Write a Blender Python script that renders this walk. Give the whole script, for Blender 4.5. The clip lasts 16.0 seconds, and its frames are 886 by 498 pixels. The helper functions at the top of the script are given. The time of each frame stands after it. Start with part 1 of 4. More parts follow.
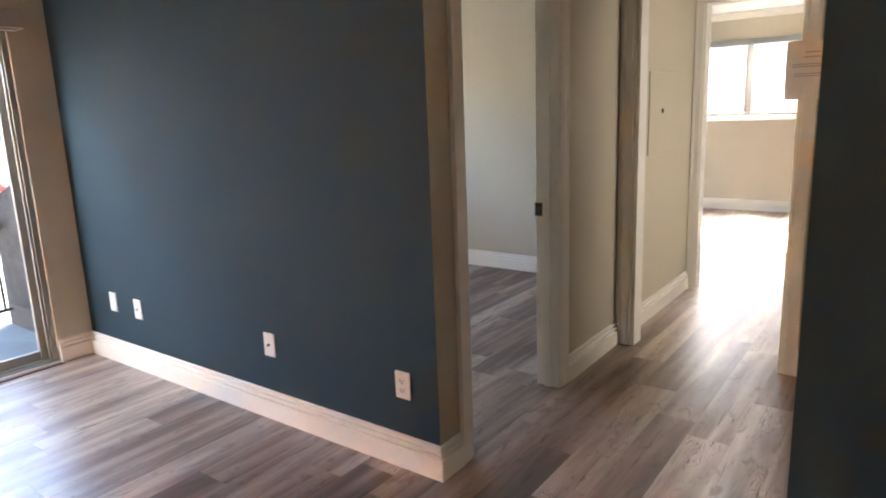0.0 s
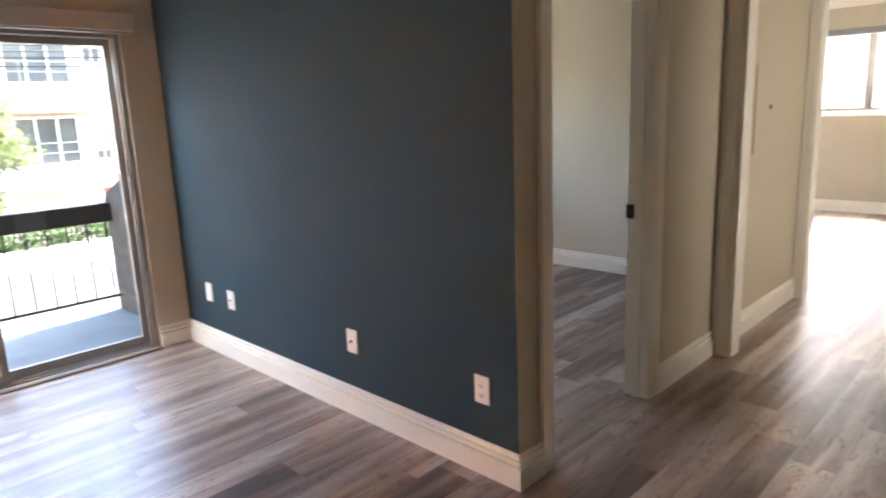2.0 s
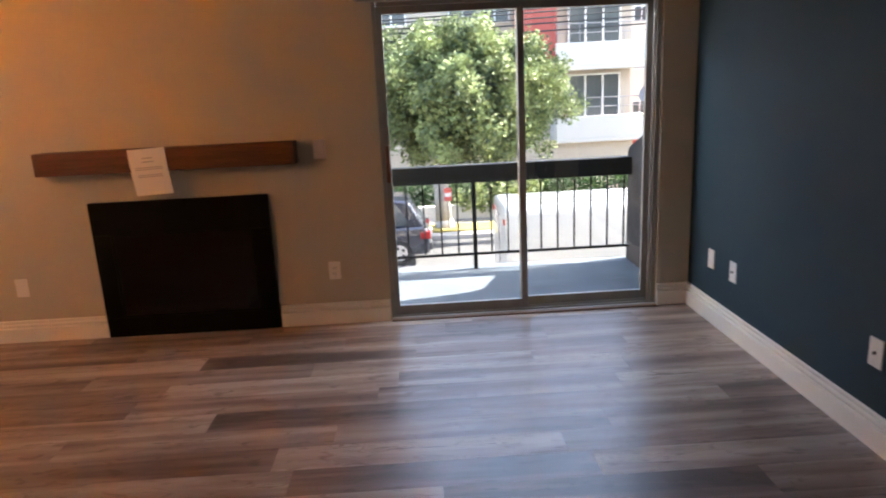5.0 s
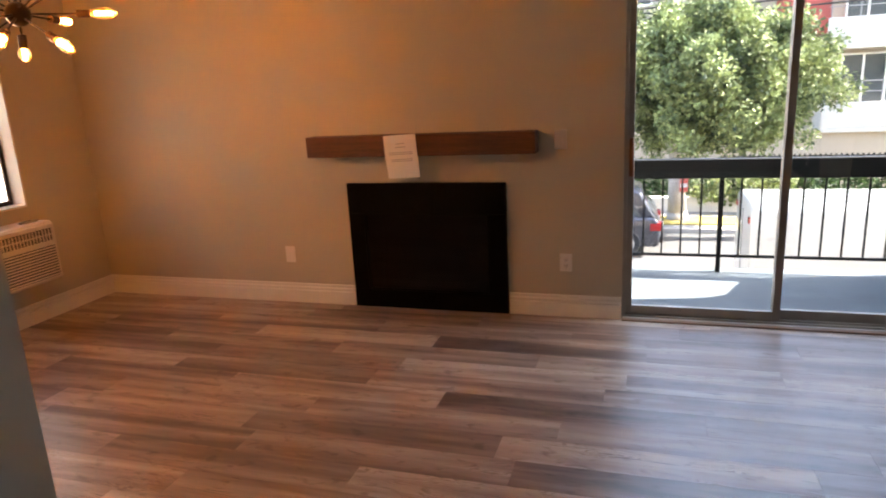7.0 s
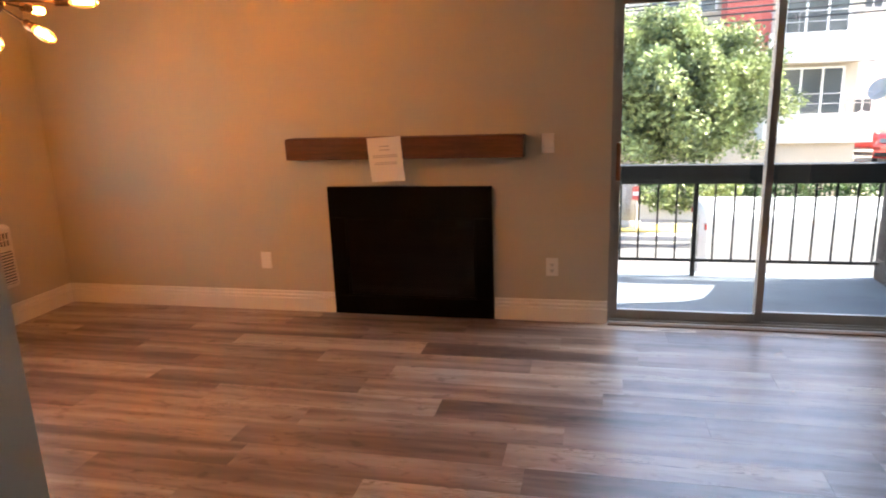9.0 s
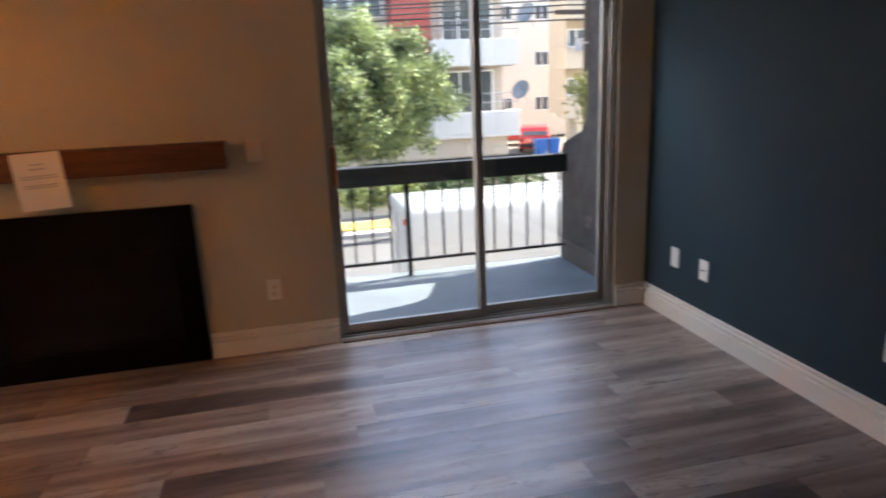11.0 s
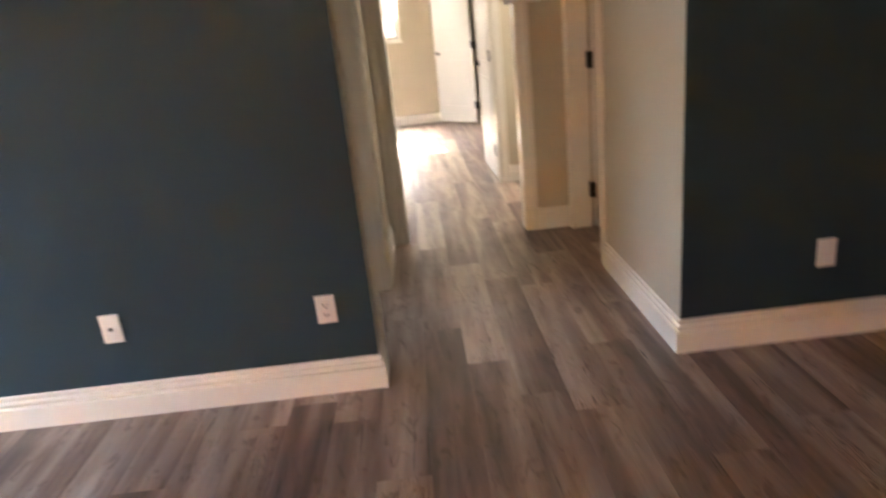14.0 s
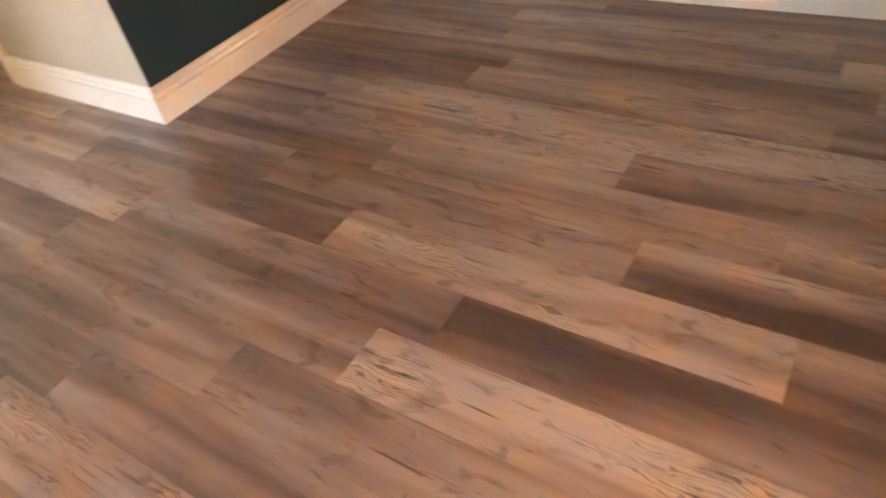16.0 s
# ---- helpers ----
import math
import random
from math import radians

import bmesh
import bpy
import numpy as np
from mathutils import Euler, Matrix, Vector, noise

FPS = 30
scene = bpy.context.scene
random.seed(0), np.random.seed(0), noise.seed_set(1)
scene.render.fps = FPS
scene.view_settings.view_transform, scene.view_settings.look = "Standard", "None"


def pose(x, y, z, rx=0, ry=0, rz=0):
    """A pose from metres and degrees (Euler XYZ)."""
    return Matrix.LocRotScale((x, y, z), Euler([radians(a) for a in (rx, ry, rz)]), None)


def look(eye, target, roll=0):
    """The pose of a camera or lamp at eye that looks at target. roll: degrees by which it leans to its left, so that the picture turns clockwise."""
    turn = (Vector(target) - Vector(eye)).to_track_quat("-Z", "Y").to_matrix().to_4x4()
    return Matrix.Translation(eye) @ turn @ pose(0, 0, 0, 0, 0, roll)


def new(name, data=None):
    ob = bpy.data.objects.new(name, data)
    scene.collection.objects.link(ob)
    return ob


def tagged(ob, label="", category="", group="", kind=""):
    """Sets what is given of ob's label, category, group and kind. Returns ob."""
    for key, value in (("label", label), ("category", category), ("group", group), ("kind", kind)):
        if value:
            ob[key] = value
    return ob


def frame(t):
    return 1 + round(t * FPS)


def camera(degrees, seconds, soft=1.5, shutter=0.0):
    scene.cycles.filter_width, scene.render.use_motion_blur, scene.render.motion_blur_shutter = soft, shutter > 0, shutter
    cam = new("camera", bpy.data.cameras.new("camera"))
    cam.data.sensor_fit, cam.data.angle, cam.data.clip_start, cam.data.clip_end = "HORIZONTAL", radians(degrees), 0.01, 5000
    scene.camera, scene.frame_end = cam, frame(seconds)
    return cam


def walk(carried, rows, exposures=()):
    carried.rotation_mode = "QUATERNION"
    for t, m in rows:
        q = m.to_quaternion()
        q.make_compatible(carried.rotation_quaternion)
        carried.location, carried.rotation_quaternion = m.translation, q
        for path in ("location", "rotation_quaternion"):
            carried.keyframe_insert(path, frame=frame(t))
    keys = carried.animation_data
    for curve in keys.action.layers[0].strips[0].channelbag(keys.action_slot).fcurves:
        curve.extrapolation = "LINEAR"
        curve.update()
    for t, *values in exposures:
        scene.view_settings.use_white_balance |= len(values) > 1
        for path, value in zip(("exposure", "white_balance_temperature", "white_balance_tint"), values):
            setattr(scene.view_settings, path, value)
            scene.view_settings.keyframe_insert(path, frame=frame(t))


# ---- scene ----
cam = camera(68.2, 16.0, soft=1.9, shutter=0.4)
PLAN = 0.909  # metres to one unit of the plan
PATH = [
    (0, (0.153, 0.021, 1.544), (-1.012, 1.595, 1.134), -2.1),
    (0.5, (0.179, 0.031, 1.551), (-0.944, 1.634, 1.139), -2.2),
    (1, (0.191, 0.042, 1.556), (-0.934, 1.643, 1.143), -2.1),
    (1.5, (0.175, 0.059, 1.554), (-1.02, 1.607, 1.137), -1.9),
    (2, (0.128, 0.09, 1.559), (-1.241, 1.487, 1.144), -2.3),
    (2.5, (0.102, 0.144, 1.553), (-1.438, 1.348, 1.129), -2.5),
    (3, (0.092, 0.176, 1.541), (-1.561, 1.22, 1.121), -2.3),
    (3.5, (0.062, 0.215, 1.568), (-1.716, 1.013, 1.117), -2.7),
    (4, (0.027, 0.207, 1.568), (-1.848, 0.718, 1.098), -3.4),
    (4.5, (0.01, 0.203, 1.556), (-1.922, 0.457, 1.104), -3.1),
    (5, (-0.003, 0.18, 1.564), (-1.945, 0.243, 1.089), -2.8),
    (5.2, (-0.028, 0.149, 1.552), (-1.971, 0.15, 1.08), -2.7),
    (7.5, (-0.047, 0.059, 1.62), (-1.87, -0.592, 1.117), -3.0),
    (7.7, (-0.029, 0.028, 1.619), (-1.854, -0.613, 1.108), -2.6),
    (8, (-0.027, -0.015, 1.612), (-1.855, -0.646, 1.102), -2.2),
    (10.5, (-0.323, -0.301, 1.55), (-2.26, -0.135, 1.083), -2.7),
    (11, (-0.496, -0.322, 1.563), (-2.378, 0.134, 1.062), -2.4),
    (11.5, (-0.641, -0.447, 1.521), (-2.287, 0.561, 0.997), -3.5),
    (12, (-0.753, -0.564, 1.512), (-2.048, 0.879, 1.022), -3.6),
    (12.5, (-0.875, -0.52, 1.494), (-1.927, 1.124, 1.059), -4.0),
    (13, (-0.946, -0.437, 1.498), (-1.716, 1.355, 1.057), -2.9),
    (13.5, (-1.028, -0.432, 1.474), (-1.47, 1.467, 1.027), -3.4),
    (14, (-1.133, -0.478, 1.45), (-1.093, 1.415, 0.808), -6.0),
    (14.5, (-1.165, -0.507, 1.377), (-0.791, 1.26, 0.519), -8.8),
    (14.8, (-1.167, -0.49, 1.351), (-0.616, 1.156, 0.358), -10.5),
    (15, (-1.202, -0.43, 1.336), (-0.545, 1.131, 0.272), -12.3),
    (15.2, (-1.206, -0.385, 1.312), (-0.489, 1.058, 0.128), -14.8),
    (15.5, (-1.232, -0.35, 1.279), (-0.368, 0.901, -0.021), -14.1),
    (16, (-1.412, -0.343, 1.27), (-0.257, 0.593, -0.068), -11.3),
]

EXPOSURES = [(0.0, 4.5, 6250, 12), (2.0, 4.38, 6400, 13), (3.5, 3.86, 6400, 14), (5.0, 2.95, 6300, 14), (7.5, 3.29, 6600, 14), (8.2, 3.52, 6600, 14), (10.5, 2.9, 6200, 14), (11.0, 2.64, 6250, 14), (11.5, 2.46, 6350, 14), (12.0, 2.5, 6300, 15), (12.5, 3.08, 6400, 15), (13.0, 3.78, 6450, 13), (14.0, 4.5, 6800, 12), (14.5, 4.76, 7000, 12), (15.0, 5.08, 7250, 10), (15.5, 5.45, 7250, 9), (16.0, 5.7, 7200, 9)]
walk(cam, [(t, look(Vector(eye) * PLAN, Vector(target) * PLAN, roll)) for t, eye, target, roll in PATH], EXPOSURES)

# ---- world and sun ----
SUN_WAY = Vector((0.20, -1.0, -0.83)).normalized()
world = bpy.data.worlds.new("sky")
scene.world = world
world.use_nodes = True
wn = world.node_tree.nodes
sky = wn.new("ShaderNodeTexSky")
sky.sky_type = "NISHITA"
sky.sun_disc = False
sky.sun_elevation = math.asin(-SUN_WAY.z)
sky.sun_rotation = math.atan2(-SUN_WAY.x, -SUN_WAY.y)
sky.dust_density = 2.0
world.node_tree.links.new(sky.outputs[0], wn["Background"].inputs[0])
wn["Background"].inputs[1].default_value = 0.15
sun = new("sun", bpy.data.lights.new("sun", "SUN"))
sun.data.energy, sun.data.angle, sun.data.color = 5.0, radians(0.5), (1.0, 0.95, 0.86)
sun.rotation_mode = "QUATERNION"
sun.rotation_quaternion = SUN_WAY.to_track_quat("-Z", "Y")

# area lamp added at the sliding door's head, standing in for open sky light
sky_fill_lamp = new("sky_fill_lamp", bpy.data.lights.new("sky_fill_lamp", "AREA"))
sky_fill_lamp.data.shape, sky_fill_lamp.data.size, sky_fill_lamp.data.size_y = "RECTANGLE", 1.65, 0.22
sky_fill_lamp.data.energy, sky_fill_lamp.data.color = 4.2, (0.80, 0.90, 1.0)
sky_fill_lamp.location = Vector((-4.74, 0.88, 2.37)) * PLAN
sky_fill_lamp.rotation_mode = "QUATERNION"
sky_fill_lamp.rotation_quaternion = Vector((1.0, 0.0, -0.95)).normalized().to_track_quat("-Z", "Y")


def window_fill(at, way, wide, high, watts, tint=(1.0, 0.97, 0.92)):
    """An added area lamp at one window's opening, in place of the open sky's light."""
    ob = new("window_fill", bpy.data.lights.new("window_fill", "AREA"))
    ob.data.shape, ob.data.size, ob.data.size_y = "RECTANGLE", wide * PLAN, high * PLAN
    ob.data.energy, ob.data.color = watts, tint
    ob.location = Vector(at) * PLAN
    ob.rotation_mode = "QUATERNION"
    ob.rotation_quaternion = Vector(way).normalized().to_track_quat("-Z", "Y")


# fill added at three unseen openings: bedroom, far bedroom and vestibule
window_fill((-4.47, 4.0, 1.52), (1.0, 0.0, -0.25), 1.2, 1.0, 0.16, (0.75, 0.87, 1.0))
window_fill((-4.47, 8.3, 1.65), (1.0, 0.0, -0.2), 0.85, 1.0, 1.6)
window_fill((0.66, 4.87, 1.55), (-1.0, 0.0, -0.15), 0.8, 1.1, 0.55)

# ---- materials ----
def material(name):
    m = bpy.data.materials.new(name)
    m.use_nodes = True
    return m, m.node_tree.nodes, m.node_tree.links, m.node_tree.nodes["Principled BSDF"]


def coords(nodes, links, scale=(1, 1, 1)):
    tc, mp = nodes.new("ShaderNodeTexCoord"), nodes.new("ShaderNodeMapping")
    mp.inputs["Scale"].default_value = scale
    links.new(tc.outputs["Object"], mp.inputs["Vector"])
    return mp.outputs["Vector"]


def noise_tex(nodes, links, vec, scale, detail=4, rough=0.6, distort=0.0):
    n = nodes.new("ShaderNodeTexNoise")
    n.inputs["Scale"].default_value, n.inputs["Detail"].default_value = scale, detail
    n.inputs["Roughness"].default_value, n.inputs["Distortion"].default_value = rough, distort
    links.new(vec, n.inputs["Vector"])
    return n.outputs["Fac"]


def ramp(nodes, links, fac, stops):
    r = nodes.new("ShaderNodeValToRGB")
    els = r.color_ramp.elements
    while len(els) < len(stops):
        els.new(0.5)
    for e, (p, c) in zip(els, stops):
        e.position, e.color = p, (*c, 1)
    links.new(fac, r.inputs[0])
    return r.outputs[0]


def blend(nodes, links, fac, a, b, mode="MIX"):
    n = nodes.new("ShaderNodeMix")
    n.data_type, n.blend_type = "RGBA", mode
    for sock, v in ((n.inputs[0], fac), (n.inputs[6], a), (n.inputs[7], b)):
        if isinstance(v, bpy.types.NodeSocket):
            links.new(v, sock)
        else:
            sock.default_value = v
    return n.outputs[2]


def bump(nodes, links, bsdf, height, strength, distance=0.002):
    b = nodes.new("ShaderNodeBump")
    b.inputs["Strength"].default_value, b.inputs["Distance"].default_value = strength, distance
    links.new(height, b.inputs["Height"])
    links.new(b.outputs[0], bsdf.inputs["Normal"])


def plain(name, rgb, rough=0.5, metal=0.0, vary=0.1, scale=3.0, grain=120.0, relief=0.1, coat=0.0, depth=0.002, stretch=(1, 1, 1)):
    """A painted, cast or rendered surface: colour that drifts at two scales, with a fine relief."""
    m, n, l, b = material(name)
    v = coords(n, l, stretch)
    big, fine = noise_tex(n, l, v, scale), noise_tex(n, l, v, grain, 3)
    lo, hi = [c * (1 - vary) for c in rgb], [min(1, c * (1 + vary)) for c in rgb]
    c1 = ramp(n, l, big, [(0.3, lo), (0.7, hi)])
    c2 = blend(n, l, 0.35, c1, ramp(n, l, fine, [(0.3, lo), (0.7, hi)]))
    l.new(c2, b.inputs["Base Color"])
    l.new(ramp(n, l, big, [(0.2, (max(0, rough - 0.06),) * 3), (0.8, (min(1, rough + 0.06),) * 3)]), b.inputs["Roughness"])
    b.inputs["Metallic"].default_value = metal
    b.inputs["Coat Weight"].default_value = coat
    if relief:
        bump(n, l, b, fine, relief, depth)
    return m


def glass(name, tint=(0.97, 0.99, 0.98), rough=0.0):
    m, n, l, b = material(name)
    b.inputs["Base Color"].default_value = (*tint, 1)
    b.inputs["Transmission Weight"].default_value = 1.0
    b.inputs["Roughness"].default_value = rough
    b.inputs["IOR"].default_value = 1.45
    return m


def glow(name, rgb, strength):
    m, n, l, b = material(name)
    b.inputs["Base Color"].default_value = (*rgb, 1)
    b.inputs["Emission Color"].default_value = (*rgb, 1)
    b.inputs["Emission Strength"].default_value = strength
    return m


def plank_wood(name, joined=False):
    """Vinyl planks printed as weathered oak: pale to umber boards, long grain, knots and dark splits."""
    m, n, l, b = material(name)
    tc = n.new("ShaderNodeTexCoord")
    shift = n.new("ShaderNodeVectorMath")
    shift.operation = "MULTIPLY_ADD"
    if joined:
        geo = n.new("ShaderNodeNewGeometry")
        rnd = geo.outputs["Random Per Island"]
        tone = rnd
    else:
        info = n.new("ShaderNodeObjectInfo")
        rnd = info.outputs["Random"]
        sep = n.new("ShaderNodeSeparateColor")
        l.new(info.outputs["Color"], sep.inputs[0])
        tone = sep.outputs[0]
    comb = n.new("ShaderNodeCombineXYZ")
    mul = n.new("ShaderNodeMath")
    mul.operation, mul.inputs[1].default_value = "MULTIPLY", 37.0
    l.new(rnd, mul.inputs[0])
    l.new(mul.outputs[0], comb.inputs[0])
    l.new(mul.outputs[0], comb.inputs[2])
    l.new(tc.outputs["Object"], shift.inputs[0])
    shift.inputs[1].default_value = (1, 1, 1)
    l.new(comb.outputs[0], shift.inputs[2])
    vec = shift.outputs[0]

    def stretched(sx, sy):
        mp = n.new("ShaderNodeMapping")
        mp.inputs["Scale"].default_value = (sx, sy, 1)
        l.new(vec, mp.inputs["Vector"])
        return mp.outputs[0]

    def scaled(sock, k, plus=None):
        q = n.new("ShaderNodeMath")
        q.operation = "MULTIPLY_ADD"
        q.inputs[1].default_value = k
        l.new(sock, q.inputs[0])
        if plus is None:
            q.inputs[2].default_value = 0.0
        else:
            l.new(plus, q.inputs[2])
        return q.outputs[0]

    streak = noise_tex(n, l, stretched(8.5, 0.5), 1.0, 2, 0.5, 0.5)
    cloud = noise_tex(n, l, stretched(16, 2.6), 1.0, 3, 0.55, 0.7)
    grain = noise_tex(n, l, stretched(95, 5), 1.0, 4, 0.65, 0.5)
    value = scaled(tone, 0.30, scaled(streak, 0.92, scaled(cloud, 0.30)))
    base = ramp(n, l, value, [(0.54, (0.106, 0.070, 0.057)), (0.68, (0.222, 0.153, 0.121)), (0.83, (0.366, 0.276, 0.222)), (0.98, (0.515, 0.43, 0.365))])
    hue = noise_tex(n, l, stretched(2.5, 1.2), 1.0, 2)
    grey = blend(n, l, ramp(n, l, hue, [(0.42, (0, 0, 0)), (0.68, (0.5, 0.5, 0.5))]), base, blend(n, l, 1.0, base, (0.88, 0.98, 1.12, 1), "MULTIPLY"))
    fine = blend(n, l, 0.22, grey, ramp(n, l, grain, [(0.3, (0.55, 0.5, 0.47)), (0.62, (1, 1, 1))]), "MULTIPLY")
    # wavy weathered rings on the pale boards
    wave = n.new("ShaderNodeTexWave")
    wave.wave_type, wave.bands_direction = "BANDS", "X"
    wave.inputs["Scale"].default_value, wave.inputs["Distortion"].default_value = 12.0, 20.0
    wave.inputs["Detail"].default_value, wave.inputs["Detail Scale"].default_value = 2.0, 0.9
    l.new(stretched(3.0, 0.7), wave.inputs["Vector"])
    pale = ramp(n, l, scaled(tone, 1.0, scaled(streak, 0.6)), [(0.80, (0, 0, 0)), (0.95, (1, 1, 1))])
    ring_mask = blend(n, l, 1.0, pale, ramp(n, l, noise_tex(n, l, stretched(9, 2.4), 1.0, 2), [(0.49, (0, 0, 0)), (0.60, (1, 1, 1))]), "MULTIPLY")
    rings = blend(n, l, ring_mask, fine, blend(n, l, 1.0, fine, ramp(n, l, wave.outputs["Fac"], [(0.06, (0.50, 0.43, 0.37)), (0.30, (1.08, 1.08, 1.08))]), "MULTIPLY"))
    # dark splits and small knots
    split = ramp(n, l, noise_tex(n, l, stretched(62, 2.6), 1.0, 4, 0.55, 1.6), [(0.34, (0.85, 0.85, 0.85)), (0.38, (0, 0, 0))])
    where = ramp(n, l, noise_tex(n, l, stretched(8, 1.6), 1.0, 2), [(0.5, (0, 0, 0)), (0.56, (1, 1, 1))])
    cracks = blend(n, l, 1.0, split, blend(n, l, 1.0, where, ring_mask, "LIGHTEN"), "MULTIPLY")
    smudge = ramp(n, l, noise_tex(n, l, stretched(24, 9), 1.0, 3, 0.5, 0.8), [(0.30, (0.62, 0.58, 0.55)), (0.42, (1, 1, 1))])
    knot = n.new("ShaderNodeTexVoronoi")
    knot.inputs["Scale"].default_value = 1.0
    l.new(stretched(5.3, 1.3), knot.inputs["Vector"])
    knots = ramp(n, l, knot.outputs["Distance"], [(0.02, (0.5, 0.5, 0.5)), (0.07, (0, 0, 0))])
    worn = blend(n, l, 1.0, rings, smudge, "MULTIPLY")
    done = blend(n, l, blend(n, l, 1.0, cracks, knots, "LIGHTEN"), worn, (0.045, 0.027, 0.02, 1))
    l.new(done, b.inputs["Base Color"])
    l.new(ramp(n, l, cloud, [(0.3, (0.42,) * 3), (0.7, (0.35,) * 3)]), b.inputs["Roughness"])
    b.inputs["Specular IOR Level"].default_value = 0.9
    relief = n.new("ShaderNodeMath")
    relief.operation = "MULTIPLY"
    l.new(wave.outputs["Fac"], relief.inputs[0])
    l.new(ring_mask, relief.inputs[1])
    bump(n, l, b, scaled(relief.outputs[0], 0.9, scaled(grain, 0.5)), 0.25, 0.0012)
    return m


def leaf_mat(name, dark, light):
    """Leaves that differ one from another and let some light through."""
    m, n, l, b = material(name)
    geo = n.new("ShaderNodeNewGeometry")
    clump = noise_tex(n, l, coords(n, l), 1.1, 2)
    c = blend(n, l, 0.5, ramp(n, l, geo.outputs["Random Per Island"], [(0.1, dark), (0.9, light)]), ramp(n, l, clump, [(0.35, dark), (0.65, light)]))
    l.new(c, b.inputs["Base Color"])
    b.inputs["Roughness"].default_value = 0.6
    tr, mx = n.new("ShaderNodeBsdfTranslucent"), n.new("ShaderNodeMixShader")
    l.new(c, tr.inputs["Color"])
    mx.inputs[0].default_value = 0.22
    l.new(b.outputs[0], mx.inputs[1])
    l.new(tr.outputs[0], mx.inputs[2])
    l.new(mx.outputs[0], n["Material Output"].inputs["Surface"])
    return m


M_GREIGE = plain("greige wall paint", (0.53, 0.476, 0.365), 0.62, vary=0.03, scale=1.4, grain=260, relief=0.12, depth=0.001)
M_BLUE = plain("dark teal wall paint", (0.0148, 0.040, 0.055), 0.72, vary=0.05, scale=1.2, grain=260, relief=0.12, depth=0.001)
M_TRIM = plain("white trim paint", (0.84, 0.81, 0.735), 0.36, vary=0.03, scale=4, grain=60, relief=0.05, depth=0.001)
M_CEIL = plain("white ceiling paint", (0.78, 0.77, 0.74), 0.8, vary=0.03, scale=1, grain=180, relief=0.2)
M_PLANK = plank_wood("weathered oak plank")
M_PLANK_FAR = plank_wood("weathered oak plank far", True)
M_SUB = plain("dark joint", (0.03, 0.022, 0.017), 0.8)
M_ALU = plain("dull aluminium", (0.38, 0.355, 0.32), 0.5, 0.75, vary=0.15, scale=9, grain=200)
M_GLASS = glass("window glass")
M_PLATE = plain("white plastic", (0.80, 0.77, 0.72), 0.35, vary=0.02, relief=0.0)
M_SLOT = plain("dark slot", (0.03, 0.028, 0.026), 0.5, relief=0)
M_BLACK = plain("black metal", (0.018, 0.017, 0.017), 0.35, 0.4, vary=0.2, scale=20, grain=150)
M_FIRE = plain("black slate surround", (0.004, 0.0036, 0.0035), 0.5, vary=0.3, scale=5, grain=80, relief=0.15)
M_FIRE.node_tree.nodes["Principled BSDF"].inputs["Specular IOR Level"].default_value = 0.06
M_FIREGLASS = plain("smoked fire glass", (0.004, 0.004, 0.0045), 0.07, vary=0.2, relief=0)
M_FIREGLASS.node_tree.nodes["Principled BSDF"].inputs["Specular IOR Level"].default_value = 0.22
M_MANTEL = plain("red-brown stained beam", (0.100, 0.036, 0.015), 0.52, vary=0.6, scale=2.2, grain=22, relief=0.5, stretch=(14, 1.2, 14))
M_PAPER = plain("white paper", (0.82, 0.80, 0.77), 0.7, vary=0.02, relief=0.03)
M_INK = plain("grey print", (0.46, 0.45, 0.46), 0.7, relief=0)
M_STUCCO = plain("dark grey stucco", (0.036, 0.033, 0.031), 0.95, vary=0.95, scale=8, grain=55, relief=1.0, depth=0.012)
M_DECK = plain("blue-grey deck coating", (0.084, 0.101, 0.111), 0.85, vary=0.38, scale=2.5, grain=60, relief=0.4)
M_RAIL = plain("black painted rail", (0.009, 0.0085, 0.008), 0.62, 0.0, vary=0.3, scale=5, grain=60)
M_RAIL.node_tree.nodes["Principled BSDF"].inputs["Specular IOR Level"].default_value = 0.2
M_HANDLE = plain("brown wood pull", (0.20, 0.075, 0.03), 0.4, vary=0.3, scale=12)
M_THRESH = plain("brown threshold wood", (0.17, 0.095, 0.055), 0.5, vary=0.3, scale=6, grain=60, stretch=(12, 1, 12))
M_BRONZE = plain("dark bronze", (0.05, 0.035, 0.025), 0.3, 0.9, vary=0.2)
M_FILAMENT = glow("glowing filament", (1.0, 0.32, 0.052), 26.0)
M_BULB = glass("amber bulb glass", (1.0, 0.72, 0.35), 0.02)
M_BULB.node_tree.nodes["Principled BSDF"].inputs["Emission Color"].default_value = (1.0, 0.42, 0.08, 1)
M_BULB.node_tree.nodes["Principled BSDF"].inputs["Emission Strength"].default_value = 0.03
M_AC = plain("ivory plastic", (0.70, 0.64, 0.55), 0.45, vary=0.04, relief=0.05)
M_VALANCE = plain("grey-white valance", (0.47, 0.44, 0.40), 0.5, vary=0.05, relief=0.05)
M_AC_DARK = plain("shadowed grille", (0.05, 0.042, 0.035), 0.6)
M_DOOR = plain("white door paint", (0.82, 0.80, 0.75), 0.34, vary=0.03, scale=3, grain=90, relief=0.06)
M_BRASS = plain("dark nickel", (0.10, 0.09, 0.08), 0.3, 0.9)
M_BLIND = plain("white blind slat", (0.80, 0.80, 0.78), 0.5, vary=0.03, relief=0)
M_ROAD = plain("asphalt", (0.085, 0.083, 0.08), 0.9, vary=0.25, scale=0.6, grain=40, relief=0.6, depth=0.006)
M_WALK = plain("concrete pavement", (0.36, 0.34, 0.31), 0.85, vary=0.15, scale=1.2, grain=30, relief=0.4)
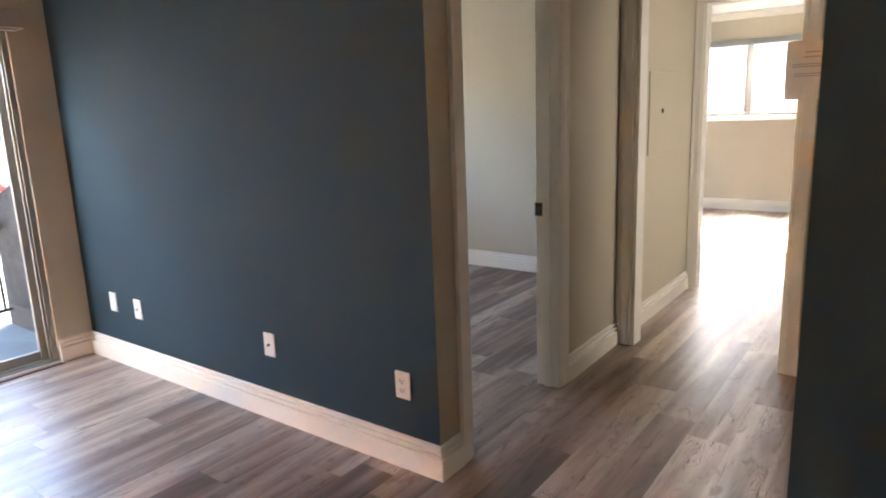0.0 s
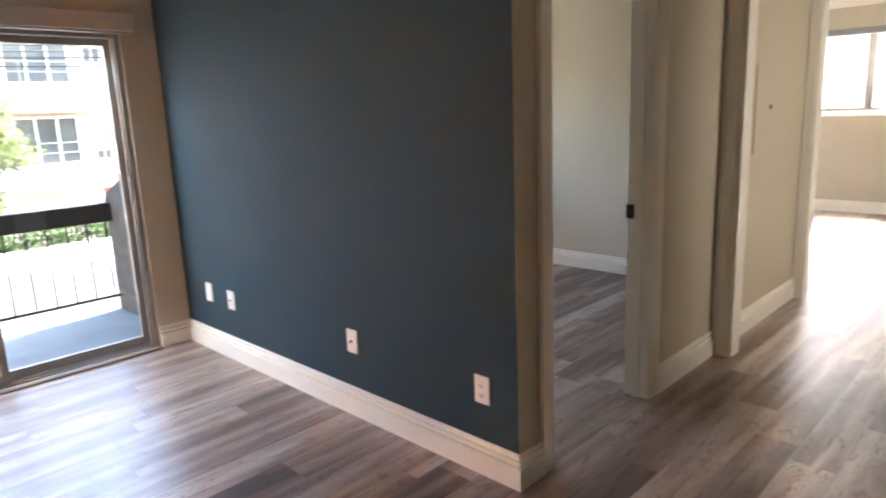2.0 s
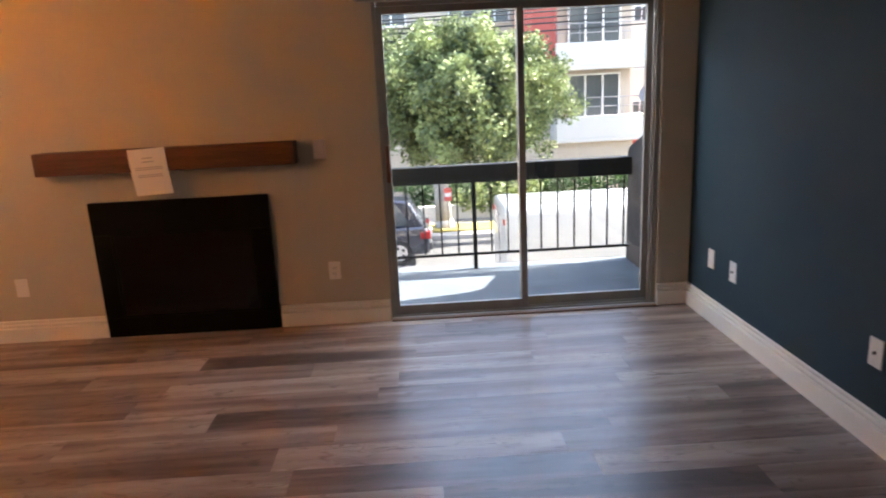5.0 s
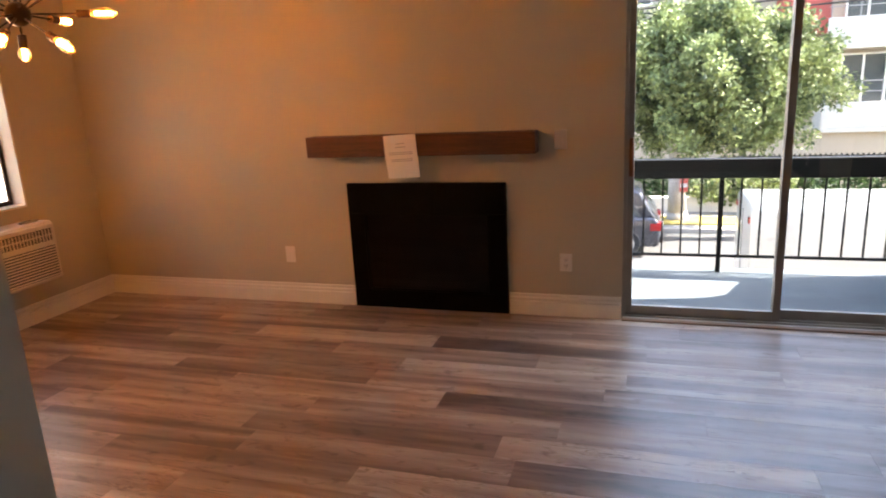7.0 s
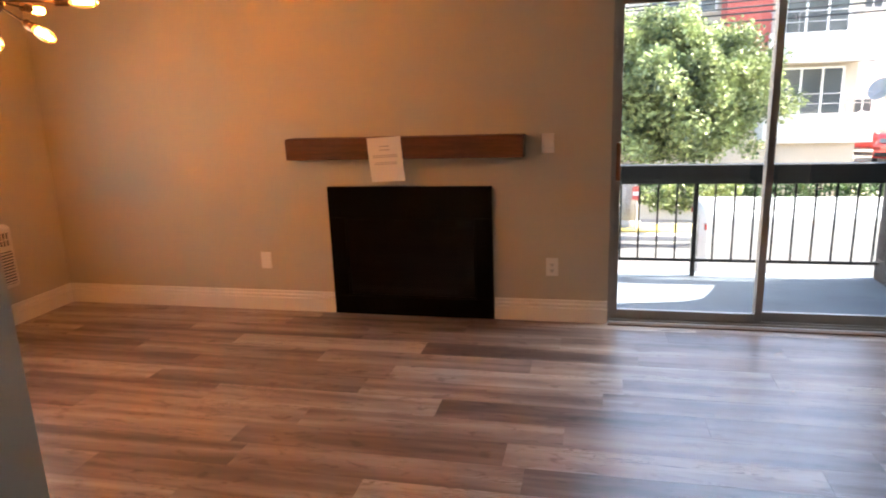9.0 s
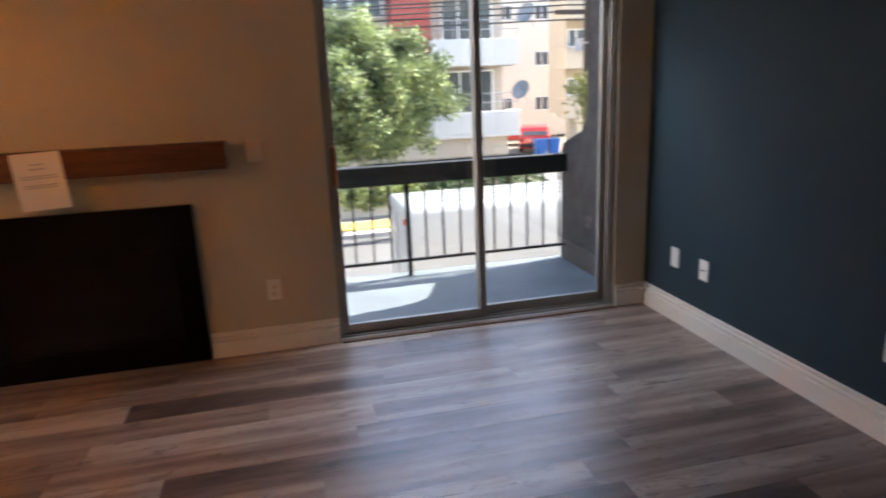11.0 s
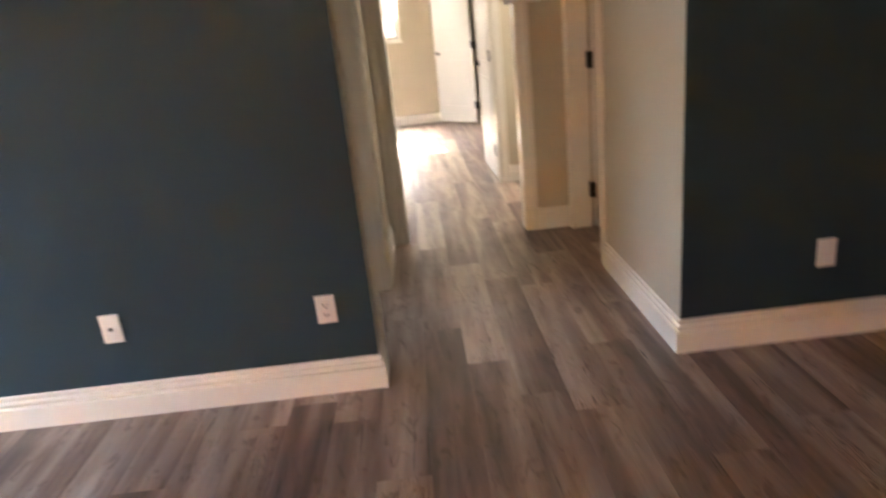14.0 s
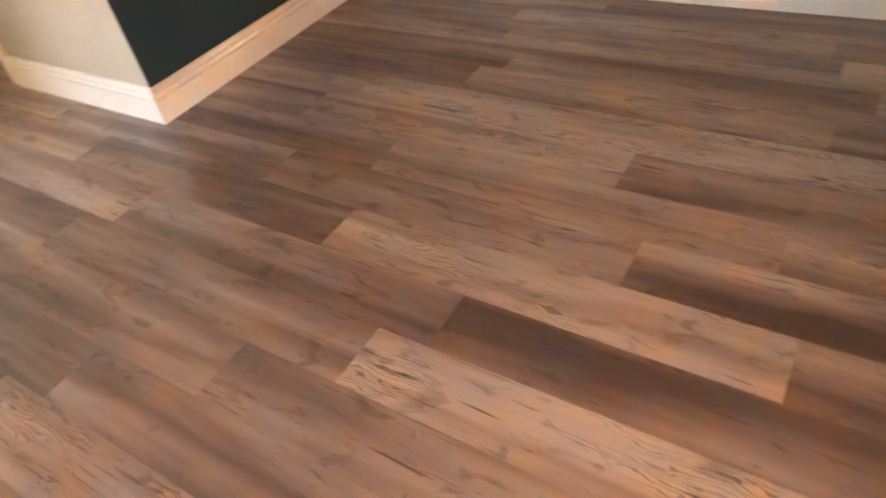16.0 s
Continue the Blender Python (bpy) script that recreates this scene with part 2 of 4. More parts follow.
M_GROUND = plain("dry ground", (0.16, 0.14, 0.10), 0.95, vary=0.3, scale=0.5, grain=9)
M_GRASS = plain("yellowed verge", (0.32, 0.25, 0.06), 0.95, vary=0.35, scale=2, grain=22, relief=0.9, depth=0.03)
M_WHITEWALL = plain("white stucco", (0.62, 0.585, 0.53), 0.85, vary=0.06, scale=0.5, grain=20, relief=0.3)
M_CREAM = plain("cream stucco", (0.44, 0.38, 0.31), 0.85, vary=0.08, scale=0.5, grain=20, relief=0.3)
M_REDWALL = plain("brick-red stucco", (0.38, 0.085, 0.065), 0.85, vary=0.12, scale=0.5, grain=20, relief=0.3)
M_PALE = plain("pale cream stucco", (0.64, 0.58, 0.47), 0.85, vary=0.06, scale=0.5, grain=20, relief=0.3)
M_BEIGE = plain("beige stucco", (0.50, 0.42, 0.33), 0.85, vary=0.08, scale=0.5, grain=20, relief=0.3)
M_YELLOW = plain("yellow stucco", (0.47, 0.395, 0.295), 0.85, vary=0.08, scale=0.5, grain=20, relief=0.3)
M_PANE = plain("dark window pane", (0.07, 0.08, 0.085), 0.12, vary=0.3, scale=0.7, relief=0)
M_WFRAME = plain("white window frame", (0.7, 0.7, 0.68), 0.5)
M_ROOF = plain("tar roof", (0.12, 0.11, 0.10), 0.9)
# wide dark-to-pale spread also puts self-shade and sunlit clumps into leaf colour
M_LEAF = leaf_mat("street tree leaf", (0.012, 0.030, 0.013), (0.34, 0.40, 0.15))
M_LEAF2 = leaf_mat("hedge leaf", (0.025, 0.055, 0.015), (0.06, 0.11, 0.03))
M_LEAF3 = leaf_mat("light green leaf", (0.09, 0.10, 0.03), (0.26, 0.25, 0.07))
M_BARK = plain("whitewashed bark", (0.42, 0.38, 0.34), 0.9, vary=0.3, scale=4, grain=18, relief=0.9, depth=0.02, stretch=(3, 3, 0.6))
M_POLE = plain("creosote pole", (0.065, 0.042, 0.030), 0.9, vary=0.35, scale=5, grain=30, relief=0.6, stretch=(4, 4, 0.4))
M_VAN = plain("white vehicle paint", (0.36, 0.375, 0.365), 0.3, vary=0.03, scale=1, relief=0, coat=0.6)
M_NAVY = plain("dark blue vehicle paint", (0.028, 0.032, 0.045), 0.25, 0.3, vary=0.1, relief=0, coat=0.8)
M_REDCAR = plain("red vehicle paint", (0.45, 0.025, 0.02), 0.3, vary=0.1, relief=0, coat=0.7)
M_TYRE = plain("tyre rubber", (0.02, 0.02, 0.02), 0.85, grain=50)
M_RIM = plain("alloy rim", (0.55, 0.55, 0.56), 0.3, 0.9)
M_TAIL = plain("red lamp lens", (0.25, 0.012, 0.012), 0.2, relief=0)
M_BIN = plain("blue bin plastic", (0.02, 0.10, 0.34), 0.5, vary=0.1)
M_DISH = plain("grey dish", (0.28, 0.28, 0.28), 0.5)
M_CABLE = plain("black cable", (0.03, 0.03, 0.03), 0.7, relief=0)
M_SIGN = plain("red and white sign face", (0.55, 0.10, 0.08), 0.5)


# ---- mesh helpers (all lengths in plan units) ----
def link_mesh(name, bm, mat):
    me = bpy.data.meshes.new(name)
    bmesh.ops.scale(bm, vec=(PLAN,) * 3, verts=bm.verts)
    bm.to_mesh(me)
    bm.free()
    for m in mat if isinstance(mat, (list, tuple)) else [mat]:
        me.materials.append(m)
    return new(name, me)


def part(name, bm, mat, parent=None, label="", smooth=False):
    ob = link_mesh(name, bm, mat)
    if smooth:
        for p in ob.data.polygons:
            p.use_smooth = True
    if parent is not None:
        ob.parent = parent
    if label:
        ob["label"] = label
    return ob


def thing(name, at, label, category, group="", turn=0.0):
    ob = new(name)
    ob.empty_display_size = 0.1
    ob.location = Vector(at) * PLAN
    ob.rotation_euler = (0, 0, radians(turn))
    return tagged(ob, label, category, group)


def structure(name, bm, mat, label=""):
    return tagged(part(name, bm, mat), label, kind="structure")


def bevelled(bm, size, segments=2):
    if size:
        edges = [e for e in bm.edges if len(e.link_faces) == 2 and e.calc_face_angle(0) > 0.6]
        bmesh.ops.bevel(bm, geom=edges, offset=size, segments=segments, affect="EDGES", profile=0.5)
    return bm


def add_box(bm, a, b):
    lo, hi = [min(p, q) for p, q in zip(a, b)], [max(p, q) for p, q in zip(a, b)]
    m = Matrix.Translation([(p + q) / 2 for p, q in zip(lo, hi)]) @ Matrix.Diagonal([q - p for p, q in zip(lo, hi)] + [1])
    return bmesh.ops.create_cube(bm, size=1, matrix=m)["verts"]


def boxes(*pairs, bevel=0.0, segments=2):
    bm = bmesh.new()
    for a, b in pairs:
        add_box(bm, a, b)
    return bevelled(bm, bevel, segments)


def rod(bm, a, b, r, r2=None, sides=12):
    a, b = Vector(a), Vector(b)
    d = b - a
    m = Matrix.Translation((a + b) / 2) @ d.to_track_quat("Z", "Y").to_matrix().to_4x4()
    return bmesh.ops.create_cone(bm, cap_ends=True, segments=sides, radius1=r, radius2=r if r2 is None else r2, depth=d.length, matrix=m)["verts"]


def rods(*items, sides=12):
    bm = bmesh.new()
    for it in items:
        rod(bm, *it, sides=sides)
    return bm


def ball(bm, at, radii, u=16, v=10):
    m = Matrix.Translation(at) @ Matrix.Diagonal((*radii, 1))
    return bmesh.ops.create_uvsphere(bm, u_segments=u, v_segments=v, radius=1, matrix=m)["verts"]


def prism(outline, start, along, u, v, m0=0.0, m1=0.0):
    """A profile (list of (u, v)) run from start along a vector; m0 and m1 mitre its ends by that much along for each unit of u."""
    bm = bmesh.new()
    start, along, u, v = Vector(start), Vector(along), Vector(u), Vector(v)
    d = along.normalized()
    rings = [[bm.verts.new(start + off + u * p + v * q + d * (m * p)) for p, q in outline] for off, m in ((Vector(), m0), (along, m1))]
    k = len(outline)
    for i in range(k):
        bm.faces.new((rings[0][i], rings[0][(i + 1) % k], rings[1][(i + 1) % k], rings[1][i]))
    bm.faces.new(rings[0][::-1])
    bm.faces.new(rings[1])
    bmesh.ops.recalc_face_normals(bm, faces=bm.faces)
    return bm


BASE = [(0, 0.0), (0.024, 0.0), (0.024, 0.095), (0.021, 0.099), (0.007, 0.100), (0.007, 0.111), (0.019, 0.113), (0.020, 0.119), (0.016, 0.125), (0.004, 0.127), (0.004, 0.137), (0.013, 0.139), (0.012, 0.149), (0.005, 0.153), (0, 0.153)]
CASE = [(0, 0), (0.010, 0), (0.014, 0.006), (0.014, 0.016), (0.018, 0.024), (0.018, 0.062), (0.022, 0.070), (0.022, 0.082), (0, 0.082)]


def baseboard(a, b, out, m0=0.0, m1=0.0):
    a, b = Vector((*a, 0)), Vector((*b, 0))
    bm = prism(BASE, a, b - a, (*out, 0), (0, 0, 1), m0, m1)
    return structure("baseboard", bm, M_TRIM, "white moulded baseboard along the wall")


def casing(at, height, out, inward, name="trim"):
    """One upright of a door's casing; its thick edge lies away from the opening."""
    u, v = Vector((*out, 0)), Vector((*inward, 0))
    bm = prism([(p, 0.082 - q) for p, q in CASE], (*at, 0.0), (0, 0, height), u, v)
    return structure(name, bm, M_TRIM, "white moulded door casing")


def head_casing(a, b, z, out):
    a, b = Vector((*a, z)), Vector((*b, z))
    bm = prism(CASE, a, b - a, (*out, 0), (0, 0, 1))
    return structure("trim", bm, M_TRIM, "white moulded casing above a doorway")


def wall_with_openings(name, axis, lo, hi, face, back, openings, mat, label="", top=2.75, bottom=-0.02, feature=None):
    """A straight wall from lo to hi along axis ('x' or 'y'), with openings (from, to, sill, head)."""
    cuts = sorted({lo, hi, *[o[0] for o in openings], *[o[1] for o in openings]})
    bm = bmesh.new()

    def put(p, q, z0, z1):
        if axis == "x":
            add_box(bm, (p, face, z0), (q, back, z1))
        else:
            add_box(bm, (face, p, z0), (back, q, z1))

    for p, q in zip(cuts, cuts[1:]):
        mid = (p + q) / 2
        hole = [o for o in openings if o[0] < mid < o[1]]
        if not hole:
            put(p, q, bottom, top)
        else:
            if hole[0][2] > bottom:
                put(p, q, bottom, hole[0][2])
            put(p, q, hole[0][3], top)
    bmesh.ops.remove_doubles(bm, verts=bm.verts, dist=0.0005)
    inner = [f for f in bm.faces if len([g for g in bm.faces if g is not f and (g.calc_center_median() - f.calc_center_median()).length < 1e-4]) > 0]
    bmesh.ops.delete(bm, geom=list(set(inner)), context="FACES_ONLY")
    mats = [mat]
    if feature:
        mats = [mat, feature]
        k = 1 if axis == "x" else 0
        for f in bm.faces:
            if all(abs(v.co[k] - face) < 1e-4 for v in f.verts):
                f.material_index = 1
    return structure(name, bm, mats, label)


# ---- the rooms ----
TOP = 2.75
XW, XE, YS, YN, YF = -4.39, 1.455, -4.34, 2.05, 10.15
wall_with_openings("wall_west", "y", -4.5, 10.3, XW, XW - 0.16, [(-0.06, 1.82, -0.02, 2.12), (3.3, 4.7, 0.95, 2.1), (7.8, 8.8, 1.1, 2.2)], M_GREIGE, "greige painted wall with the fireplace and sliding door")
wall_with_openings("wall_south", "x", XW, 1.6, YS, YS - 0.16, [(-3.73, -2.05, 0.878, 2.204)], M_GREIGE, "greige painted dining wall with a window")
wall_with_openings("wall_east", "y", YS, 4.1, XE, XE + 0.15, [], M_GREIGE, "plain greige painted wall")
wall_with_openings("wall_north", "x", XW, -1.40, YN, YN + 0.12, [], M_GREIGE, "dark teal accent wall with cover plates", feature=M_BLUE)
wall_with_openings("wall_north_east", "x", -0.09, XE, YN, YN + 0.12, [], M_GREIGE, "dark teal accent wall beside the hall", feature=M_BLUE)
wall_with_openings("wall_hall_left", "y", YN + 0.12, 5.57, -1.40, -1.52, [(2.28, 3.17, -0.02, 2.25)], M_GREIGE, "greige hall wall with a doorway")
wall_with_openings("wall_hall_right", "y", YN + 0.12, 4.015, -0.09, 0.03, [(3.22, 3.94, -0.02, 2.25)], M_GREIGE, "greige hall wall with a side doorway")
wall_with_openings("wall_hall_stub", "x", -1.40, 0.6, 4.015, 4.135, [(-1.285, -0.415, -0.02, 2.27)], M_GREIGE, "greige wall round a cased opening")
wall_with_openings("wall_hall_end", "x", -1.52, 0.6, 5.57, 5.69, [(-1.33, -0.385, -0.02, 2.29)], M_GREIGE, "greige wall with the far doorway")
wall_with_openings("wall_vestibule", "y", 4.135, 5.69, 0.6, 0.72, [(4.4, 5.35, 0.95, 2.15)], M_GREIGE, "plain greige wall")
wall_with_openings("wall_closet", "x", 0.03, XE, 4.015, 4.135, [], M_GREIGE, "plain greige wall")
wall_with_openings("wall_bedroom_north", "x", XW, -1.52, 5.48, 5.60, [], M_GREIGE, "greige bedroom wall")
wall_with_openings("wall_far_north", "x", XW, 0.2, YF, YF + 0.16, [(-2.70, -1.22, 1.30, 2.38)], M_GREIGE, "greige far bedroom wall with a window")
wall_with_openings("wall_far_east", "y", 5.69, YF, -0.13, -0.01, [], M_GREIGE, "greige far bedroom wall")
wall_with_openings("wall_partition", "x", -1.355, XE, -1.607, -1.727, [], M_GREIGE, "greige partition wall end")
structure("ceiling", boxes(((XW - 0.16, YS - 0.16, TOP), (XE + 0.15, YF + 0.16, TOP + 0.12))), M_CEIL, "plain white ceiling")
structure("upper_storey", boxes(((XW - 0.16, YS - 0.16, TOP + 0.12), (XE + 0.15, YF + 0.16, TOP + 2.9))), M_BEIGE, "storey above the flat")
structure("trim", prism([(0, 0), (0.02, 0), (0.03, 0.02), (0.075, 0.075), (0.075, 0.1), (0, 0.1)], (XW, YF, TOP - 0.1), (XW * -1 - 0.13, 0, 0), (0, -1, 0), (0, 0, 1)), M_TRIM, "white crown moulding")

# baseboards
baseboard((XW, YN), (-1.40, YN), (0, -1), 1, 1)
baseboard((-1.40, YN), (-1.40, 2.197), (1, 0), -1, 0)
baseboard((-1.40, 3.253), (-1.40, 4.0), (1, 0), 0, 0)
baseboard((-1.40, 4.135), (-1.40, 5.57), (1, 0), 0, -1)
baseboard((-0.09, YN), (XE, YN), (0, -1), -1, -1)
baseboard((-0.09, YN), (-0.09, 3.137), (-1, 0), -1, 0)
baseboard((-0.333, 4.015), (-0.09, 4.015), (0, -1), 0, 0)
baseboard((-0.30, 5.57), (0.6, 5.57), (0, -1), 0, 0)
baseboard((XE, -1.62), (XE, YN), (-1, 0), 0, -1)
baseboard((XW, 1.825), (XW, YN), (1, 0), 0, -1)
baseboard((XW, -0.825), (XW, -0.064), (1, 0), 0, 0)
baseboard((XW, YS), (XW, -2.015), (1, 0), 1, 0)
baseboard((XW, YS), (XE, YS), (0, 1), 1, 0)
baseboard((-1.355, -1.607), (XE, -1.607), (0, 1), -1, 0)
baseboard((-1.355, -1.727), (-1.355, -1.607), (-1, 0), 0, 1)
baseboard((XW, 5.48), (-1.52, 5.48), (0, -1), 0, 0)
baseboard((XW, YF), (-0.13, YF), (0, -1), 0, 0)
baseboard((-0.13, 5.69), (-0.13, 9.4), (-1, 0), 0, 0)
baseboard((XW, 5.60), (XW, YF), (1, 0), 0, 0)
baseboard((XW, YN + 0.12), (XW, 5.48), (1, 0), 0, 0)

# casings and jamb linings
casing((-1.40, 2.198), 2.25, (1, 0), (0, 1))
casing((-1.40, 3.252), 2.25, (1, 0), (0, -1))
head_casing((-1.40, 2.198), (-1.40, 3.252), 2.25, (1, 0))
casing((-1.383, 4.015), 2.27, (0, -1), (1, 0))
casing((-0.333, 4.015), 2.27, (0, -1), (-1, 0))
structure("trim", boxes(((-1.402, 4.001, 0), (-1.381, 4.018, 2.36))), M_TRIM, "white filler strip in the corner")
head_casing((-1.383, 4.015), (-0.333, 4.015), 2.27, (0, -1))
casing((-1.395, 5.57), 2.29, (0, -1), (1, 0))
casing((-0.303, 5.57), 2.29, (0, -1), (-1, 0))
head_casing((-1.395, 5.57), (-0.303, 5.57), 2.29, (0, -1))
casing((-0.09, 3.138), 2.25, (-1, 0), (0, 1))
casing((-0.09, 3.99), 2.25, (-1, 0), (0, -1))
structure("trim", boxes(((-1.527, 3.155, 0), (-1.393, 3.174, 2.25)), ((-1.478, 3.143, 0), (-1.44, 3.156, 2.25)), bevel=0.002), M_TRIM, "white door jamb with stop")
structure("trim", boxes(((-1.527, 2.276, 0), (-1.393, 2.292, 2.25)), bevel=0.002), M_TRIM, "white door jamb")
structure("trim", boxes(((-1.30, 4.008, 0), (-1.276, 4.14, 2.27)), bevel=0.002), M_TRIM, "white jamb of the cased opening")
structure("trim", boxes(((-0.424, 4.008, 0), (-0.400, 4.14, 2.27)), bevel=0.002), M_TRIM, "white jamb of the cased opening")
structure("trim", boxes(((-1.336, 5.563, 0), (-1.316, 5.695, 2.29)), bevel=0.002), M_TRIM, "white jamb of the far doorway")
structure("trim", boxes(((-0.398, 5.563, 0), (-0.379, 5.695, 2.29)), bevel=0.002), M_TRIM, "white jamb of the far doorway")
structure("trim", boxes(((-0.094, 3.926, 0), (0.034, 3.945, 2.25)), bevel=0.002), M_TRIM, "white jamb of the side doorway")


# ---- cover plates ----
def cover_plate(at, face, kind, label, category):
    """A screwed cover plate; at: its middle on the wall, face: turn about z (0 faces -y)."""
    root = thing("cover_plate", at, label, category, "cover plates", face)
    part("plate", boxes(((-0.041, -0.007, -0.063), (0.041, 0.001, 0.063)), bevel=0.003), M_PLATE, root)
    if kind == "outlet":
        part("insert", boxes(((-0.019, -0.010, -0.037), (0.019, -0.0066, 0.037)), bevel=0.0015), M_PLATE, root)
        for z in (-0.021, 0.021):
            part("slot", boxes(((-0.010, -0.0108, z - 0.006), (-0.006, -0.0096, z + 0.006))), M_SLOT, root)
            part("slot", boxes(((0.006, -0.0108, z - 0.006), (0.010, -0.0096, z + 0.006))), M_SLOT, root)
            part("ground_hole", rods(((0, -0.0108, z - 0.011), (0, -0.0096, z - 0.011), 0.0035), sides=8), M_SLOT, root)
    elif kind == "coax":
        part("socket", rods(((0, -0.016, 0), (0, -0.0066, 0), 0.007), sides=10), M_BRASS, root)
    elif kind == "switch":
        part("rocker", boxes(((-0.018, -0.012, -0.035), (0.018, -0.0066, 0.035)), bevel=0.002), M_PLATE, root)
    for z in (-0.048, 0.048):
        part("screw", rods(((0, -0.0085, z), (0, -0.0066, z), 0.003), sides=8), M_PLATE, root)
    return root


cover_plate((-4.031, YN, 0.412), 0, "blank", "white blank cover plate on the teal wall", "cover plate")
cover_plate((-3.734, YN, 0.405), 0, "coax", "white cable socket plate on the teal wall", "cable socket")
cover_plate((-2.475, YN, 0.408), 0, "coax", "white cable socket plate on the teal wall", "cable socket")
cover_plate((-1.590, YN, 0.388), 0, "outlet", "white power outlet on the teal wall", "outlet")
cover_plate((0.530, YN, 0.388), 0, "blank", "white cover plate on the dark teal wall", "cover plate")
cover_plate((XW, -0.431, 0.384), 90, "outlet", "white power outlet beside the sliding door", "outlet")
cover_plate((XW, -0.461, 1.217), 90, "switch", "white rocker switch beside the mantel", "light switch")
cover_plate((XW, -2.552, 0.384), 90, "blank", "white cover plate beside the fireplace", "cover plate")

# ---- fireplace and mantel ----
fp = thing("fireplace", (XW, -1.42, 0), "black slate electric fireplace set on the greige wall", "fireplace")
part("surround", boxes(((0, -0.588, 0.003), (0.038, 0.588, 0.14)), ((0, -0.588, 0.72), (0.038, 0.588, 0.94)), ((0, -0.588, 0.14), (0.038, -0.47, 0.72)), ((0, 0.47, 0.14), (0.038, 0.588, 0.72)), bevel=0.003), M_FIRE, fp)
part("firebox", boxes(((-0.10, -0.47, 0.14), (-0.05, 0.47, 0.72))), M_SLOT, fp)
part("glass_front", boxes(((0.012, -0.47, 0.14), (0.020, 0.47, 0.72))), M_FIREGLASS, fp, "smoked dark glass")
part("inner_frame", boxes(((0.02, -0.47, 0.14), (0.032, -0.455, 0.72)), ((0.02, 0.455, 0.14), (0.032, 0.47, 0.72)), ((0.02, -0.455, 0.14), (0.032, 0.455, 0.153)), ((0.02, -0.455, 0.707), (0.032, 0.455, 0.72)), bevel=0.002), M_FIRE, fp)
mantel = thing("mantel_shelf", (XW, -1.429, 1.139), "red-brown stained wooden beam mantel above the fireplace", "mantel")
part("front_board", boxes(((0.108, -0.823, 0.0), (0.13, 0.823, 0.144)), bevel=0.004), M_MANTEL, mantel)
part("top_board", boxes(((0.0, -0.823, 0.122), (0.1075, 0.823, 0.1445)), bevel=0.003), M_MANTEL, mantel)
part("bottom_board", boxes(((0.0, -0.823, -0.0005), (0.1075, 0.823, 0.022)), bevel=0.003), M_MANTEL, mantel)
for s in (-1, 1):
    part("end_cap", boxes(((0.0, s * 0.822, 0.0225), (0.1075, s * 0.80, 0.1215)), bevel=0.002), M_MANTEL, mantel)


def notice(at, turn, w, h, lean, label, lines, tilt=0.0):
    root = thing("paper_notice", at, label, "paper", "paper notices", turn)
    root.rotation_euler = (0, radians(tilt), radians(turn))
    bm = bmesh.new()
    steps = 8
    for i in range(steps + 1):
        z = h * (0.5 - i / steps)
        bow = lean * (0.5 - i / steps) + 0.006 * math.sin(i / steps * math.pi * 1.3)
        for x in (-w / 2, w / 2):
            bm.verts.new((x, -0.002 - bow, z))
            bm.verts.new((x, -0.0012 - bow, z))
    bm.verts.ensure_lookup_table()
    vs = bm.verts
    for i in range(steps):
        a = i * 4
        bm.faces.new((vs[a], vs[a + 4], vs[a + 6], vs[a + 2]))
        bm.faces.new((vs[a + 1], vs[a + 3], vs[a + 7], vs[a + 5]))
        bm.faces.new((vs[a], vs[a + 1], vs[a + 5], vs[a + 4]))
        bm.faces.new((vs[a + 2], vs[a + 6], vs[a + 7], vs[a + 3]))
    sheet = part("sheet", bm, M_PAPER, root)
    for zf, wf, th in lines:
        z = h * zf
        bow = lean * zf + 0.006 * math.sin((0.5 - zf) * math.pi * 1.3)
        part("print_line", boxes(((-w * wf / 2, -0.0042 - bow, z - th / 2), (w * wf / 2, -0.0024 - bow, z + th / 2))), M_INK, root)
    return root


LINES = [(0.30, 0.28, 0.006), (0.22, 0.32, 0.006), (0.10, 0.74, 0.005), (0.06, 0.74, 0.005), (-0.06, 0.66, 0.005), (-0.10, 0.66, 0.005)]
notice((XW + 0.131, -1.526, 1.138), 90, 0.235, 0.298, 0.015, "white printed notice taped over the mantel", LINES, -2.5)
notice((-0.365, 4.0, 1.69), 0, 0.245, 0.30, 0.0, "white printed notice taped to the hall casing", LINES)

# ---- sliding door ----
Y0, Y1, ZT = -0.06, 1.82, 2.12
XD = XW - 0.03
slider = thing("sliding_door", (XD, 0, 0), "aluminium sliding glass door onto the balcony, closed", "sliding door")
part("jamb", boxes(((-0.11, Y0, 0), (0.012, Y0 + 0.024, ZT)), bevel=0.003), M_ALU, slider)
part("jamb", boxes(((-0.11, Y1 - 0.035, 0), (0.012, Y1, ZT)), ((-0.02, Y1 - 0.05, 0), (0.0, Y1 - 0.035, ZT)), bevel=0.003), M_ALU, slider)
part("head_track", boxes(((-0.11, Y0 + 0.035, ZT - 0.03), (0.012, Y1 - 0.035, ZT)), bevel=0.003), M_ALU, slider)
part("sill_track", boxes(((-0.12, Y0, -0.01), (0.045, Y1, 0.012)), ((-0.03, Y0, 0.012), (-0.024, Y1, 0.03)), ((-0.08, Y0, 0.012), (-0.074, Y1, 0.03)), ((0.01, Y0, 0.012), (0.018, Y1, 0.024)), bevel=0.002), M_ALU, slider)

